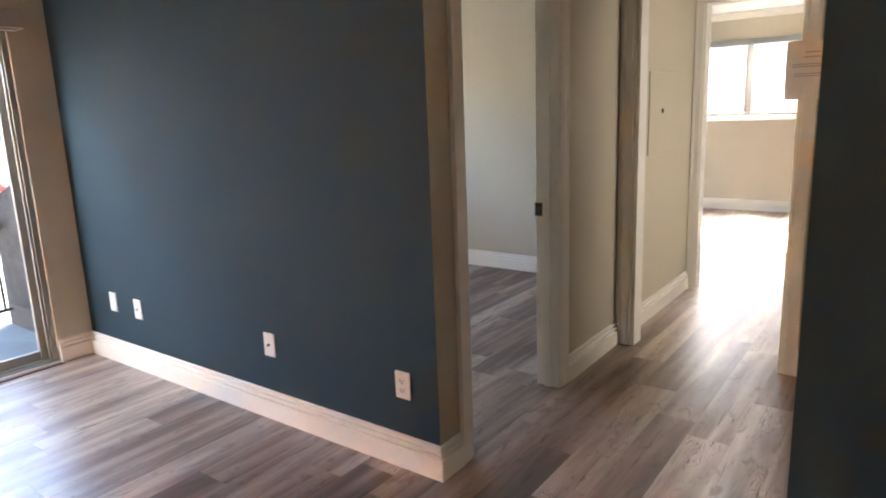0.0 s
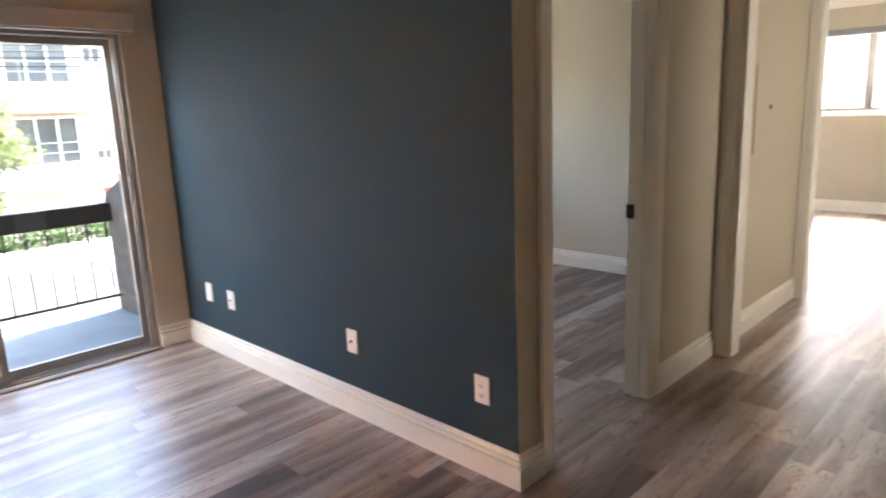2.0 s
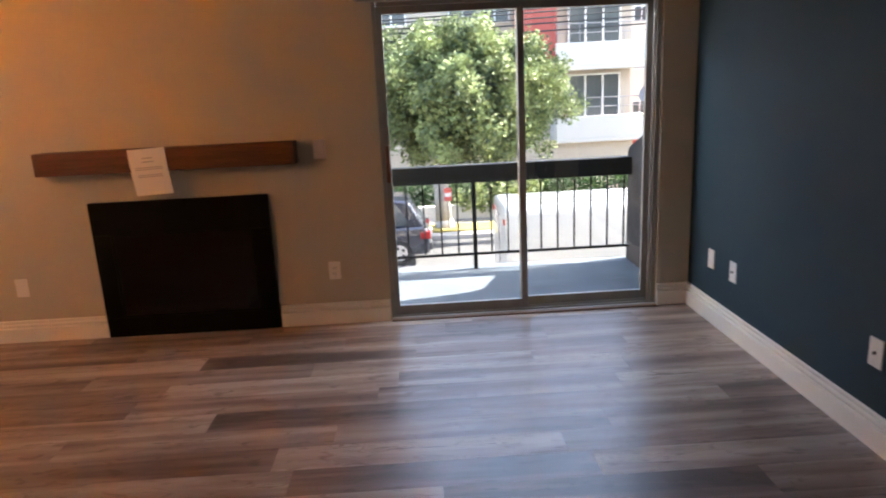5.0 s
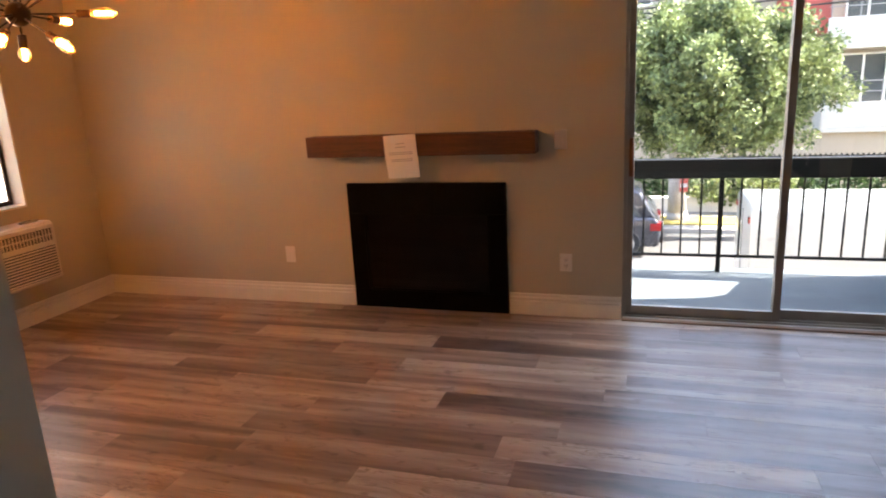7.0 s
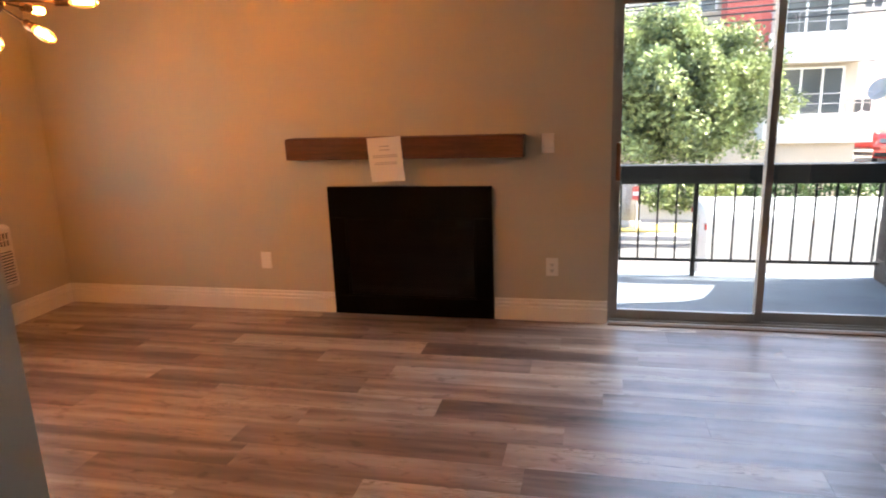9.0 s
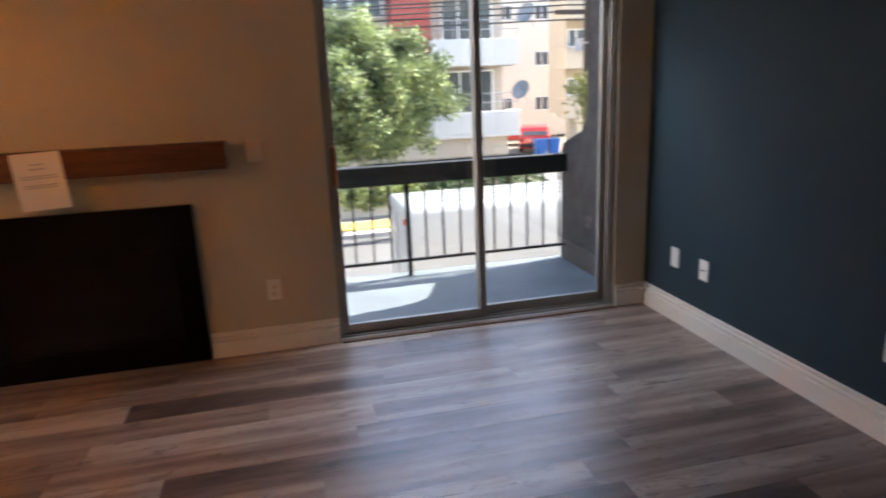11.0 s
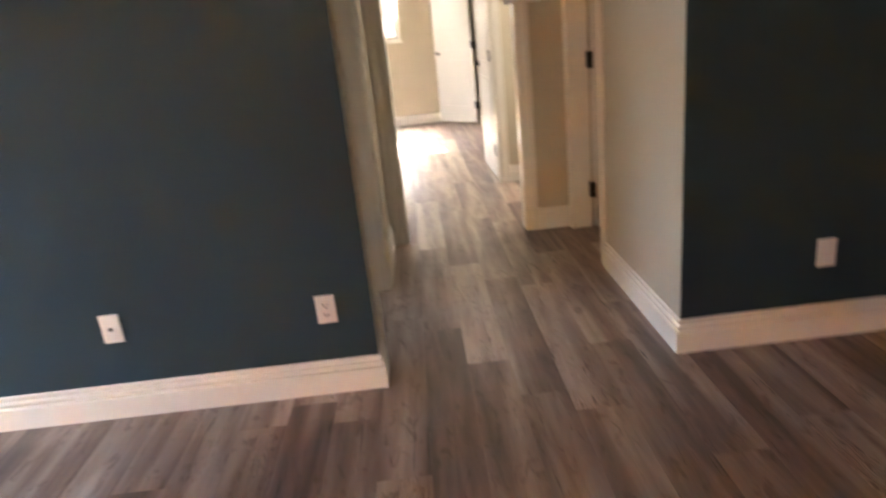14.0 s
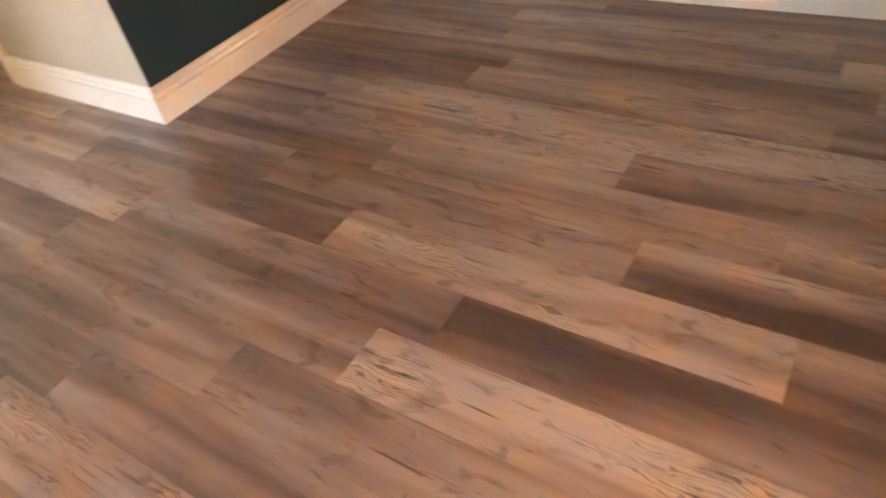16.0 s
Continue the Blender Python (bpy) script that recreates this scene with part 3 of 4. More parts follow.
part("threshold", boxes(((0.046, Y0 + 0.002, 0.0), (0.082, Y1 - 0.002, 0.011)), bevel=0.004), M_THRESH, slider, "worn brown wooden threshold strip")


def sash(y0, y1, x, handle):
    s = part("sash", boxes(((x - 0.016, y0, 0.03), (x + 0.016, y0 + 0.038, ZT - 0.03)), ((x - 0.016, y1 - 0.045, 0.03), (x + 0.016, y1, ZT - 0.03)), ((x - 0.016, y0 + 0.038, 0.03), (x + 0.016, y1 - 0.045, 0.085)), ((x - 0.016, y0 + 0.038, ZT - 0.075), (x + 0.016, y1 - 0.045, ZT - 0.03)), bevel=0.003), M_ALU, slider)
    g = part("pane", boxes(((x - 0.003, y0 + 0.034, 0.08), (x + 0.003, y1 - 0.04, ZT - 0.07))), M_GLASS, s)
    g.visible_shadow = False
    if handle:
        h = part("handle", boxes(((x + 0.016, y0 + 0.008, 0.985), (x + 0.024, y0 + 0.036, 1.20)), ((x + 0.024, y0 + 0.014, 1.175), (x + 0.055, y0 + 0.03, 1.195)), ((x + 0.024, y0 + 0.014, 0.99), (x + 0.055, y0 + 0.03, 1.01)), bevel=0.003), M_BLACK, s, "black pull handle")
        part("grip", boxes(((x + 0.05, y0 + 0.008, 0.97), (x + 0.072, y0 + 0.036, 1.215)), bevel=0.006), M_HANDLE, h, "brown wooden grip")


sash(Y0 + 0.024, 0.915, -0.025, True)
sash(0.87, Y1 - 0.035, -0.072, False)
valance = thing("blind_headrail", (XW, 0.93, 2.125), "grey-white blind valance above the sliding door", "blind")
part("valance", boxes(((0.0, -1.10, 0.0), (0.085, 0.955, 0.11)), bevel=0.006), M_VALANCE, valance)
part("bottom_lip", boxes(((0.008, -1.08, -0.012), (0.07, 0.93, 0.001)), bevel=0.002), M_ALU, valance)

# ---- balcony ----
structure("balcony_floor", boxes(((-5.86, -2.6, -0.22), (XW - 0.155, 2.35, -0.035))), M_DECK, "blue-grey coated balcony deck")
structure("balcony_threshold", boxes(((XW - 0.17, Y0, -0.04), (XW - 0.12, Y1, -0.012)), bevel=0.004), M_WALK, "concrete sill")
# the part above the door head is added, unseen, to block the sun
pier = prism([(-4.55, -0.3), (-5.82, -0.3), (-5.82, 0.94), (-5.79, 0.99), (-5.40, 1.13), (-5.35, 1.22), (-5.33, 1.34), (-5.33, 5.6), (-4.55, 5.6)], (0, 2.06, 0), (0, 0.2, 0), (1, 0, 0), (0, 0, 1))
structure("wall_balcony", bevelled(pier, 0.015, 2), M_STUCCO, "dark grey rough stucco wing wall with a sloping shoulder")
rail = thing("balcony_railing", (-5.74, 0, -0.035), "black iron balcony railing with a broad top beam", "railing")
part("top_beam", boxes(((-0.05, -2.6, 0.79), (0.05, 2.06, 0.945)), bevel=0.006), M_RAIL, rail)
part("bottom_bar", boxes(((-0.012, -2.6, 0.125), (0.012, 2.06, 0.148)), bevel=0.003), M_RAIL, rail)
for y in (-2.2, -0.78, 0.66):
    part("post", boxes(((-0.018, y - 0.018, 0.0), (0.018, y + 0.018, 0.79)), bevel=0.003), M_RAIL, rail)
y = 0.66 - 21 * 0.15
while y < 2.05:
    if min(abs(y - p) for p in (-2.2, -0.78, 0.66)) > 0.03:
        part("baluster", boxes(((-0.007, y - 0.007, 0.148), (0.007, y + 0.007, 0.79))), M_RAIL, rail)
    y += 0.15

# ---- dining end ----
win = tagged(new("window_1"), "white-framed dining window with a clear pane", "window", kind="structure")
part("window_frame", boxes(((-3.7295, YS - 0.16, 0.8785), (-3.716, YS + 0.004, 2.2035)), ((-2.064, YS - 0.16, 0.8785), (-2.0505, YS + 0.004, 2.2035)), ((-3.716, YS - 0.16, 2.19), (-2.064, YS + 0.004, 2.2035)), bevel=0.002), M_TRIM, win, "white painted reveal")
part("window_sill", boxes(((-3.716, YS - 0.16, 0.8785), (-2.064, YS + 0.012, 0.895)), bevel=0.003), M_TRIM, win)
for x0, x1, dy in ((-3.716, -2.86, -0.125), (-2.90, -2.064, -0.15)):
    leaf = part("sash", boxes(((x0, YS + dy - 0.012, 0.895), (x0 + 0.026, YS + dy + 0.012, 2.19)), ((x1 - 0.026, YS + dy - 0.012, 0.895), (x1, YS + dy + 0.012, 2.19)), ((x0 + 0.026, YS + dy - 0.012, 0.895), (x1 - 0.026, YS + dy + 0.012, 0.93)), ((x0 + 0.026, YS + dy - 0.012, 2.155), (x1 - 0.026, YS + dy + 0.012, 2.19)), bevel=0.002), M_BRONZE, win, "dark bronze sliding sash")
    g = part("pane", boxes(((x0 + 0.022, YS + dy - 0.003, 0.925), (x1 - 0.022, YS + dy + 0.003, 2.16))), M_GLASS, leaf)
    g.visible_shadow = False

ac = thing("wall_air_conditioner", (-3.41, YS, 0.33), "ivory plastic air conditioner set through the wall", "air conditioner")
part("body", boxes(((-0.33, -0.12, 0.0), (0.33, 0.20, 0.45)), bevel=0.02, segments=3), M_AC, ac)
part("front_panel", boxes(((-0.315, 0.195, 0.015), (0.315, 0.225, 0.435)), bevel=0.012, segments=3), M_AC, ac)
# flat dark sheets put the shade behind slats and louvres into colour
part("grille_shade", boxes(((-0.29, 0.222, 0.04), (0.29, 0.228, 0.27))), M_AC_DARK, ac)
for i in range(11):
    z = 0.046 + i * 0.0208
    part("grille_slat", boxes(((-0.29, 0.224, z), (0.29, 0.238, z + 0.0095))), M_AC, ac)
part("outlet_shade", boxes(((-0.29, 0.222, 0.31), (0.29, 0.228, 0.40))), M_AC_DARK, ac)
for i in range(22):
    x = -0.285 + i * 0.0268
    part("louvre", boxes(((x, 0.224, 0.312), (x + 0.009, 0.234, 0.398))), M_AC, ac)
part("louvre_bar", boxes(((-0.29, 0.230, 0.350), (0.29, 0.238, 0.358))), M_AC, ac)
rc = thing("remote_control", (-3.61, YS + 0.12, 0.781), "small grey remote control on the air conditioner", "remote control")
part("case", boxes(((-0.07, -0.02, 0.0), (0.07, 0.02, 0.014)), bevel=0.005), M_DISH, rc)
part("keypad", boxes(((-0.02, -0.013, 0.0135), (0.05, 0.013, 0.016))), M_SLOT, rc)

# sputnik lamp
LAMP = Vector((-2.475, -2.645, 2.012))
lamp = thing("sputnik_chandelier", LAMP, "dark bronze sputnik chandelier with lit filament bulbs", "chandelier")
bm = bmesh.new()
ball(bm, (0, 0, 0), (0.055, 0.055, 0.055))
part("hub", bm, M_BRONZE, lamp, smooth=True)
part("stem", rods(((0, 0, 0.05), (0, 0, TOP - LAMP.z - 0.02), 0.009)), M_BRONZE, lamp)
part("canopy", rods(((0, 0, TOP - LAMP.z - 0.035), (0, 0, TOP - LAMP.z), 0.07, 0.06), sides=24), M_BRONZE, lamp)
ARMS = [(264, -18), (33, -24), (78, -27), (195, 0), (129, 0), (21, -9), (0, -88), (330, 15), (60, 28), (165, 32), (240, 30), (290, 35), (110, 42)]
for az, el in ARMS:
    d = Vector((math.cos(radians(az)) * math.cos(radians(el)), math.sin(radians(az)) * math.cos(radians(el)), math.sin(radians(el))))
    reach = 0.235 if el > -80 else 0.09
    arm = part("arm", rods((d * 0.045, d * reach, 0.005), sides=8), M_BRONZE, lamp)
    part("socket", rods((d * reach, d * (reach + 0.058), 0.019), sides=12), M_BRONZE, arm)
    bm = bmesh.new()
    long = 0.062 if el > -80 else 0.034
    vs = ball(bm, (0, 0, 0), (0.027, 0.027, long), 16, 12)
    bmesh.ops.transform(bm, matrix=Matrix.Translation(d * (reach + 0.05 + long)) @ d.to_track_quat("Z", "Y").to_matrix().to_4x4(), verts=vs)
    bulb = part("bulb", bm, M_BULB, arm, "lit amber filament bulb", smooth=True)
    bulb.visible_shadow = False
    mid = reach + 0.05 + long
    part("filament", rods((d * (mid - long * 0.55), d * (mid + long * 0.6), 0.007), sides=6), M_FILAMENT, arm, "glowing filament")

# ---- hall details ----
panel = thing("breaker_panel", (-1.40, 4.80, 1.49), "cream painted breaker panel door in the hall wall", "breaker panel", turn=90)
part("frame", boxes(((-0.34, -0.010, -0.33), (0.34, 0.001, 0.31)), bevel=0.003), M_GREIGE, panel)
part("door", boxes(((-0.30, -0.018, -0.29), (0.30, -0.0095, 0.27)), bevel=0.004), M_GREIGE, panel)
part("latch", boxes(((-0.045, -0.024, -0.01), (-0.015, -0.017, 0.022)), bevel=0.002), M_BLACK, panel, "small black latch")
strike = thing("strike_plate", (-1.512, 3.154, 1.010), "small black strike plate on the door jamb", "strike plate")
part("plate", boxes(((-0.022, -0.004, -0.036), (0.022, 0.001, 0.036)), bevel=0.001), M_BLACK, strike)
part("bolt_hole", boxes(((-0.008, -0.0052, -0.012), (0.01, -0.0035, 0.012))), M_SLOT, strike)


def door_leaf(at, turn, width, height, label, knob_side=1):
    """A two-panel door leaf; hinged at its origin, running along its own x."""
    root = thing("door_leaf", at, label, "door", turn=turn)
    part("slab", boxes(((0.003, -0.018, 0.012), (width, 0.018, height)), bevel=0.003), M_DOOR, root)
    for z0, z1 in ((0.24, 0.95), (1.07, height - 0.16)):
        for s in (-1, 1):
            bm = bmesh.new()
            x0, x1, arch = 0.13, width - 0.12, 0.07 if z1 > 1.2 else 0.0
            pts = [(x0, z0), (x1, z0)] + [(x1 + (x0 - x1) * k / 10, z1 - arch + arch * math.sin(math.pi * k / 10)) for k in range(11)]

            def ring(inset, yy):
                cx, cz = (x0 + x1) / 2, (z0 + z1) / 2
                return [bm.verts.new((cx + (px - cx) * (1 - inset / (x1 - x0) * 2), yy * s, cz + (pz - cz) * (1 - inset / (z1 - z0) * 2))) for px, pz in pts]

            rings = [ring(0.0, 0.0182), ring(0.008, 0.0225), ring(0.02, 0.0225), ring(0.032, 0.0195), ring(0.06, 0.0215)]
            for r1, r2 in zip(rings, rings[1:]):
                for k in range(len(r1)):
                    bm.faces.new((r1[k], r1[(k + 1) % len(r1)], r2[(k + 1) % len(r2)], r2[k]))
            bm.faces.new(rings[-1])
            bmesh.ops.recalc_face_normals(bm, faces=bm.faces)
            part("raised_panel", bm, M_DOOR, root)
    for s in (-1, 1):
        part("door_handle", rods(((width - 0.065, 0.018 * s, 1.05), (width - 0.065, 0.026 * s, 1.05), 0.03), ((width - 0.065, 0.026 * s, 1.05), (width - 0.065, 0.06 * s, 1.05), 0.010), ((width - 0.055, 0.058 * s, 1.05), (width - 0.17, 0.058 * s, 1.05), 0.009)), M_BLACK, root, "black lever handle")
    for z in (0.28, 1.15, 1.95):
        part("hinge", boxes(((-0.022, -0.034, z - 0.052), (0.014, 0.022, z + 0.052)), bevel=0.002), M_BLACK, root, "dark metal hinge")
    return root


door_leaf((-0.385, 5.73, 0), 91, 0.86, 2.26, "white panelled bedroom door standing open")
door_leaf((-0.19, 9.50, 0), 129, 0.82, 2.40, "white two-panel closet door standing ajar")
door_leaf((0.040, 3.904, 0), -1, 0.70, 2.22, "white panelled side door standing open into darkness")

# far window
fw = tagged(new("window_2"), "bright far bedroom window with a white sliding frame", "window", kind="structure")
part("window_frame", boxes(((-2.72, YF + 0.02, 1.28), (-2.66, YF + 0.1, 2.40)), ((-1.26, YF + 0.02, 1.28), (-1.20, YF + 0.1, 2.40)), ((-2.66, YF + 0.02, 1.28), (-1.26, YF + 0.1, 1.34)), ((-2.66, YF + 0.02, 2.34), (-1.26, YF + 0.1, 2.40)), bevel=0.004), M_TRIM, fw)
part("window_sill", boxes(((-2.74, YF - 0.02, 1.27), (-1.19, YF + 0.05, 1.302)), bevel=0.005), M_TRIM, fw)
for x0, x1 in ((-2.66, -1.94), (-1.94, -1.26)):
    sash_far = part("sash", boxes(((x0, YF + 0.04, 1.34), (x0 + 0.05, YF + 0.08, 2.34)), ((x1 - 0.05, YF + 0.04, 1.34), (x1, YF + 0.08, 2.34)), ((x0 + 0.05, YF + 0.04, 1.34), (x1 - 0.05, YF + 0.08, 1.385)), ((x0 + 0.05, YF + 0.04, 2.295), (x1 - 0.05, YF + 0.08, 2.34)), bevel=0.003), M_ALU, fw, "dull aluminium sliding sash")
    g = part("pane", boxes(((x0 + 0.045, YF + 0.057, 1.38), (x1 - 0.045, YF + 0.063, 2.30))), M_GLASS, sash_far)
    g.visible_shadow = False
fb = thing("window_blind", (-1.96, YF - 0.005, 2.27), "white slatted window blind with a grey headrail", "blind")
part("headrail", boxes(((-0.78, -0.05, 0.03), (0.76, 0.0, 0.11)), bevel=0.006), M_DISH, fb)
for i in range(17):
    part("slat", boxes(((0.08, -0.024, -0.030 - i * 0.036), (0.70, -0.019, -0.006 - i * 0.036))), M_BLIND, fb)
structure("neighbour_parapet", boxes(((-3.9, 14.0, 1.62), (-0.2, 14.15, 1.80)), ((-3.2, 14.02, 1.4), (-3.1, 14.12, 1.62)), ((-1.9, 14.02, 1.4), (-1.8, 14.12, 1.62)), ((-0.9, 14.02, 1.4), (-0.8, 14.12, 1.62))), M_DISH, "grey rail outside the far window")
# beige pair added to warm the light through the side and dining windows
structure("added_wall", boxes(((2.7, 2.5, -3.2), (2.9, 13, 4.2)), bevel=0.02), M_BEIGE, "plain beige wall added unseen to warm the side window's light")
structure("added_wall", boxes(((-12, -10.3, -3.2), (7, -10.0, 5.5)), bevel=0.02), M_BEIGE, "plain beige wall added to warm the dining window's light")
# added to hide the low bright sky from the far window
structure("added_wall", boxes(((-14, 19.0, -3.2), (9, 19.3, 4.4)), bevel=0.02), M_WHITEWALL, "plain pale wall added to cut sky glare at the far window")
# windows 3 to 5 are out of view, added to let daylight in
w3 = tagged(new("window_3"), "added unseen bedroom window with a plain white frame", "window", kind="structure")
part("window_frame", boxes(((XW - 0.1, 3.3, 0.95), (XW - 0.03, 3.36, 2.1)), ((XW - 0.1, 4.64, 0.95), (XW - 0.03, 4.7, 2.1)), ((XW - 0.1, 3.36, 0.95), (XW - 0.03, 4.64, 1.0)), ((XW - 0.1, 3.36, 2.05), (XW - 0.03, 4.64, 2.1)), bevel=0.004), M_TRIM, w3)
w4 = tagged(new("window_4"), "added unseen far bedroom window with a plain white frame", "window", kind="structure")
part("window_frame", boxes(((XW - 0.1, 7.8, 1.1), (XW - 0.03, 7.86, 2.2)), ((XW - 0.1, 8.74, 1.1), (XW - 0.03, 8.8, 2.2)), ((XW - 0.1, 7.86, 1.1), (XW - 0.03, 8.74, 1.15)), ((XW - 0.1, 7.86, 2.15), (XW - 0.03, 8.74, 2.2)), bevel=0.004), M_TRIM, w4)
w5 = tagged(new("window_5"), "added unseen side window with a plain white frame", "window", kind="structure")
part("window_frame", boxes(((0.63, 4.4, 0.95), (0.69, 4.45, 2.15)), ((0.63, 5.3, 0.95), (0.69, 5.35, 2.15)), ((0.63, 4.45, 0.95), (0.69, 5.3, 1.0)), ((0.63, 4.45, 2.1), (0.69, 5.3, 2.15)), bevel=0.004), M_TRIM, w5)

# ---- outside ----
ZS = -3.1
structure("ground", boxes(((-600, -600, ZS - 0.6), (600, 600, ZS - 0.12))), M_GROUND, "dry ground reaching the horizon")
structure("road", boxes(((-20.3, -90, ZS - 0.2), (-10.6, 90, ZS)), ((-70, 11.6, ZS - 0.2), (-20.3, 13.9, ZS + 0.004))), M_ROAD, "sunlit grey asphalt street")
structure("pavement", boxes(((-10.6, -90, ZS - 0.2), (-5.9, 90, ZS + 0.14)), bevel=0.02), M_WALK, "pale concrete pavement with a kerb")
structure("pavement", boxes(((-22.9, -90, ZS - 0.2), (-20.3, 11.6, ZS + 0.14)), bevel=0.02), M_WALK, "pale concrete pavement with a kerb")
structure("pavement", boxes(((-22.9, 13.9, ZS - 0.2), (-20.3, 90, ZS + 0.14)), bevel=0.02), M_WALK, "pale concrete pavement with a kerb")
structure("verge", boxes(((-22.0, -30, ZS + 0.1), (-20.8, 9, ZS + 0.17))), M_GRASS, "yellowed grass verge")
structure("planter_wall", boxes(((-23.2, -30, ZS), (-22.9, 9.4, ZS + 0.62)), bevel=0.02), M_WHITEWALL, "low white garden wall")
structure("lower_storey", boxes(((XW - 0.15, YS - 0.16, ZS), (XE + 0.15, YF + 0.16, -0.22))), M_BEIGE, "storey below the flat")


def leaves(name, centres, spread, count, size, seed, mat, parent=None, flat=0.0):
    """Many small folded leaves scattered round clump centres."""
    rng = np.random.default_rng(seed)
    c = np.repeat(np.asarray(centres), count, axis=0)
    k = len(c)
    off = rng.normal(size=(k, 3))
    off /= np.linalg.norm(off, axis=1)[:, None]
    off *= (rng.random((k, 1)) ** 0.5) * spread
    p = c + off
    a = rng.normal(size=(k, 3))
    a[:, 2] -= 0.3
    a /= np.linalg.norm(a, axis=1)[:, None]
    b = np.cross(a, rng.normal(size=(k, 3)))
    b /= np.linalg.norm(b, axis=1)[:, None]
    nrm = np.cross(a, b)
    s = size * (0.6 + 0.8 * rng.random((k, 1)))
    quad = np.stack([p, p + a * s * 0.5 + b * s * 0.28 + nrm * s * 0.08, p + a * s, p + a * s * 0.5 - b * s * 0.28 + nrm * s * 0.08], axis=1)
    me = bpy.data.meshes.new(name)
    base = np.arange(k)[:, None] * 4
    faces = np.concatenate([base + np.array([0, 1, 2]), base + np.array([0, 2, 3])]).tolist()
    me.from_pydata((quad.reshape(-1, 3) * PLAN).tolist(), [], faces)
    me.materials.append(mat)
    ob = new(name, me)
    if parent is not None:
        ob.parent = parent
    return ob


def crown_clumps(centre, radii, count, seed, hollow=0.45):
    rng = np.random.default_rng(seed)
    out = []
    while len(out) < count:
        d = rng.normal(size=3)
        d /= np.linalg.norm(d)
        lump = 0.86 + 0.20 * math.sin(5.1 * d[0] + 2.3 * d[2] + seed) * math.sin(4.3 * d[1] - 3.1 * d[2]) + 0.1 * rng.normal()
        r = (hollow + (1 - hollow) * rng.random() ** 0.6) * lump
        out.append([centre[i] + radii[i] * d[i] * r for i in range(3)])
    return out


def tree(at, centre, radii, clumps, per, leaf, mat, label, trunk_r, seed):
    root = thing("tree", at, label, "tree")
    rng = random.Random(seed)
    bm = bmesh.new()
    c = Vector(centre)
    knee = Vector((0.08, -0.1, c.z * 0.45))
    rod(bm, (0, 0, -0.05), (0.03, -0.04, 0.3), trunk_r * 1.35, trunk_r * 1.05, 14)
    rod(bm, (0.03, -0.04, 0.28), knee, trunk_r * 1.05, trunk_r * 0.85, 14)
    for i in range(9):
        a = i * 2.4
        tip = c + Vector((math.cos(a) * radii[0] * 0.7, math.sin(a) * radii[1] * 0.7, radii[2] * rng.uniform(-0.2, 0.6)))
        mid = knee.lerp(tip, 0.5) + Vector((rng.uniform(-0.2, 0.2), rng.uniform(-0.2, 0.2), 0.25))
        rod(bm, knee - Vector((0, 0, 0.08)), mid, trunk_r * 0.5, trunk_r * 0.3, 8)
        rod(bm, mid, tip, trunk_r * 0.3, trunk_r * 0.08, 6)
    part("trunk", bm, M_BARK, root, smooth=True)
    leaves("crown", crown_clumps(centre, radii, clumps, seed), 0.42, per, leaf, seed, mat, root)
    return root


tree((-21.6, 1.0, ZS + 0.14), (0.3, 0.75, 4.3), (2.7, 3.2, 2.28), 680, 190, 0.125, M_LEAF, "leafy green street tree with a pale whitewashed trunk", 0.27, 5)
tree((-20.9, 10.9, ZS + 0.14), (0.0, -0.85, 3.75), (0.9, 1.35, 1.0), 46, 36, 0.16, M_LEAF3, "young street tree with sparse light green leaves", 0.05, 9)
rng = np.random.default_rng(3)
hedge = [[-23.9 + rng.uniform(-0.4, 0.4), y + rng.uniform(-0.2, 0.2), ZS + rng.uniform(0.3, 1.45)] for y in np.arange(-8, 9.2, 0.085)]
tagged(leaves("hedge", hedge, 0.42, 55, 0.16, 11, M_LEAF2), "dark green clipped hedge behind the garden wall", "hedge", kind="stuff")
shrub = [[-22.75 + rng.uniform(-0.2, 0.2), y + rng.uniform(-0.2, 0.2), ZS + 0.65 + rng.uniform(0, 0.65)] for y in np.arange(1.6, 4.4, 0.09)]
tagged(leaves("shrub", shrub, 0.3, 30, 0.18, 12, M_LEAF), "light green leafy shrubs by the garden wall", "shrub", kind="stuff")
sign = thing("street_sign", (-20.95, 1.1, ZS + 0.14), "small red and white parking sign on a pole", "sign")
part("post", rods(((0, 0, 0), (0, 0, 1.5), 0.03)), M_ALU, sign)
part("face", boxes(((0.03, -0.12, 1.0), (0.045, 0.12, 1.42)), bevel=0.004), M_SIGN, sign)
part("band", boxes(((0.044, -0.10, 1.14), (0.05, 0.10, 1.26))), M_WFRAME, sign)


# vehicles: each runs along its own x, nose at +x
def wheel(root, x, y, r=0.36, w=0.24):
    bm = bmesh.new()
    rod(bm, (x, y - w / 2, r), (x, y + w / 2, r), r, sides=28)
    tyre = part("wheel", bevelled(bm, 0.03, 2), M_TYRE, root, smooth=False)
    s = 1 if y > 0 else -1
    bm = rods(((x, y + s * w * 0.42, r), (x, y + s * (w / 2 + 0.012), r), r * 0.66, r * 0.60), sides=24)
    rim = part("rim", bm, M_RIM, tyre)
    bm = bmesh.new()
    for i in range(5):
        a = i * math.tau / 5
        c = Vector((x + math.cos(a) * r * 0.38, y + s * (w / 2 + 0.014), r + math.sin(a) * r * 0.38))
        rod(bm, c, c + Vector((0, s * 0.006, 0)), r * 0.13, sides=10)
    part("spoke_gap", bm, M_TYRE, tyre)


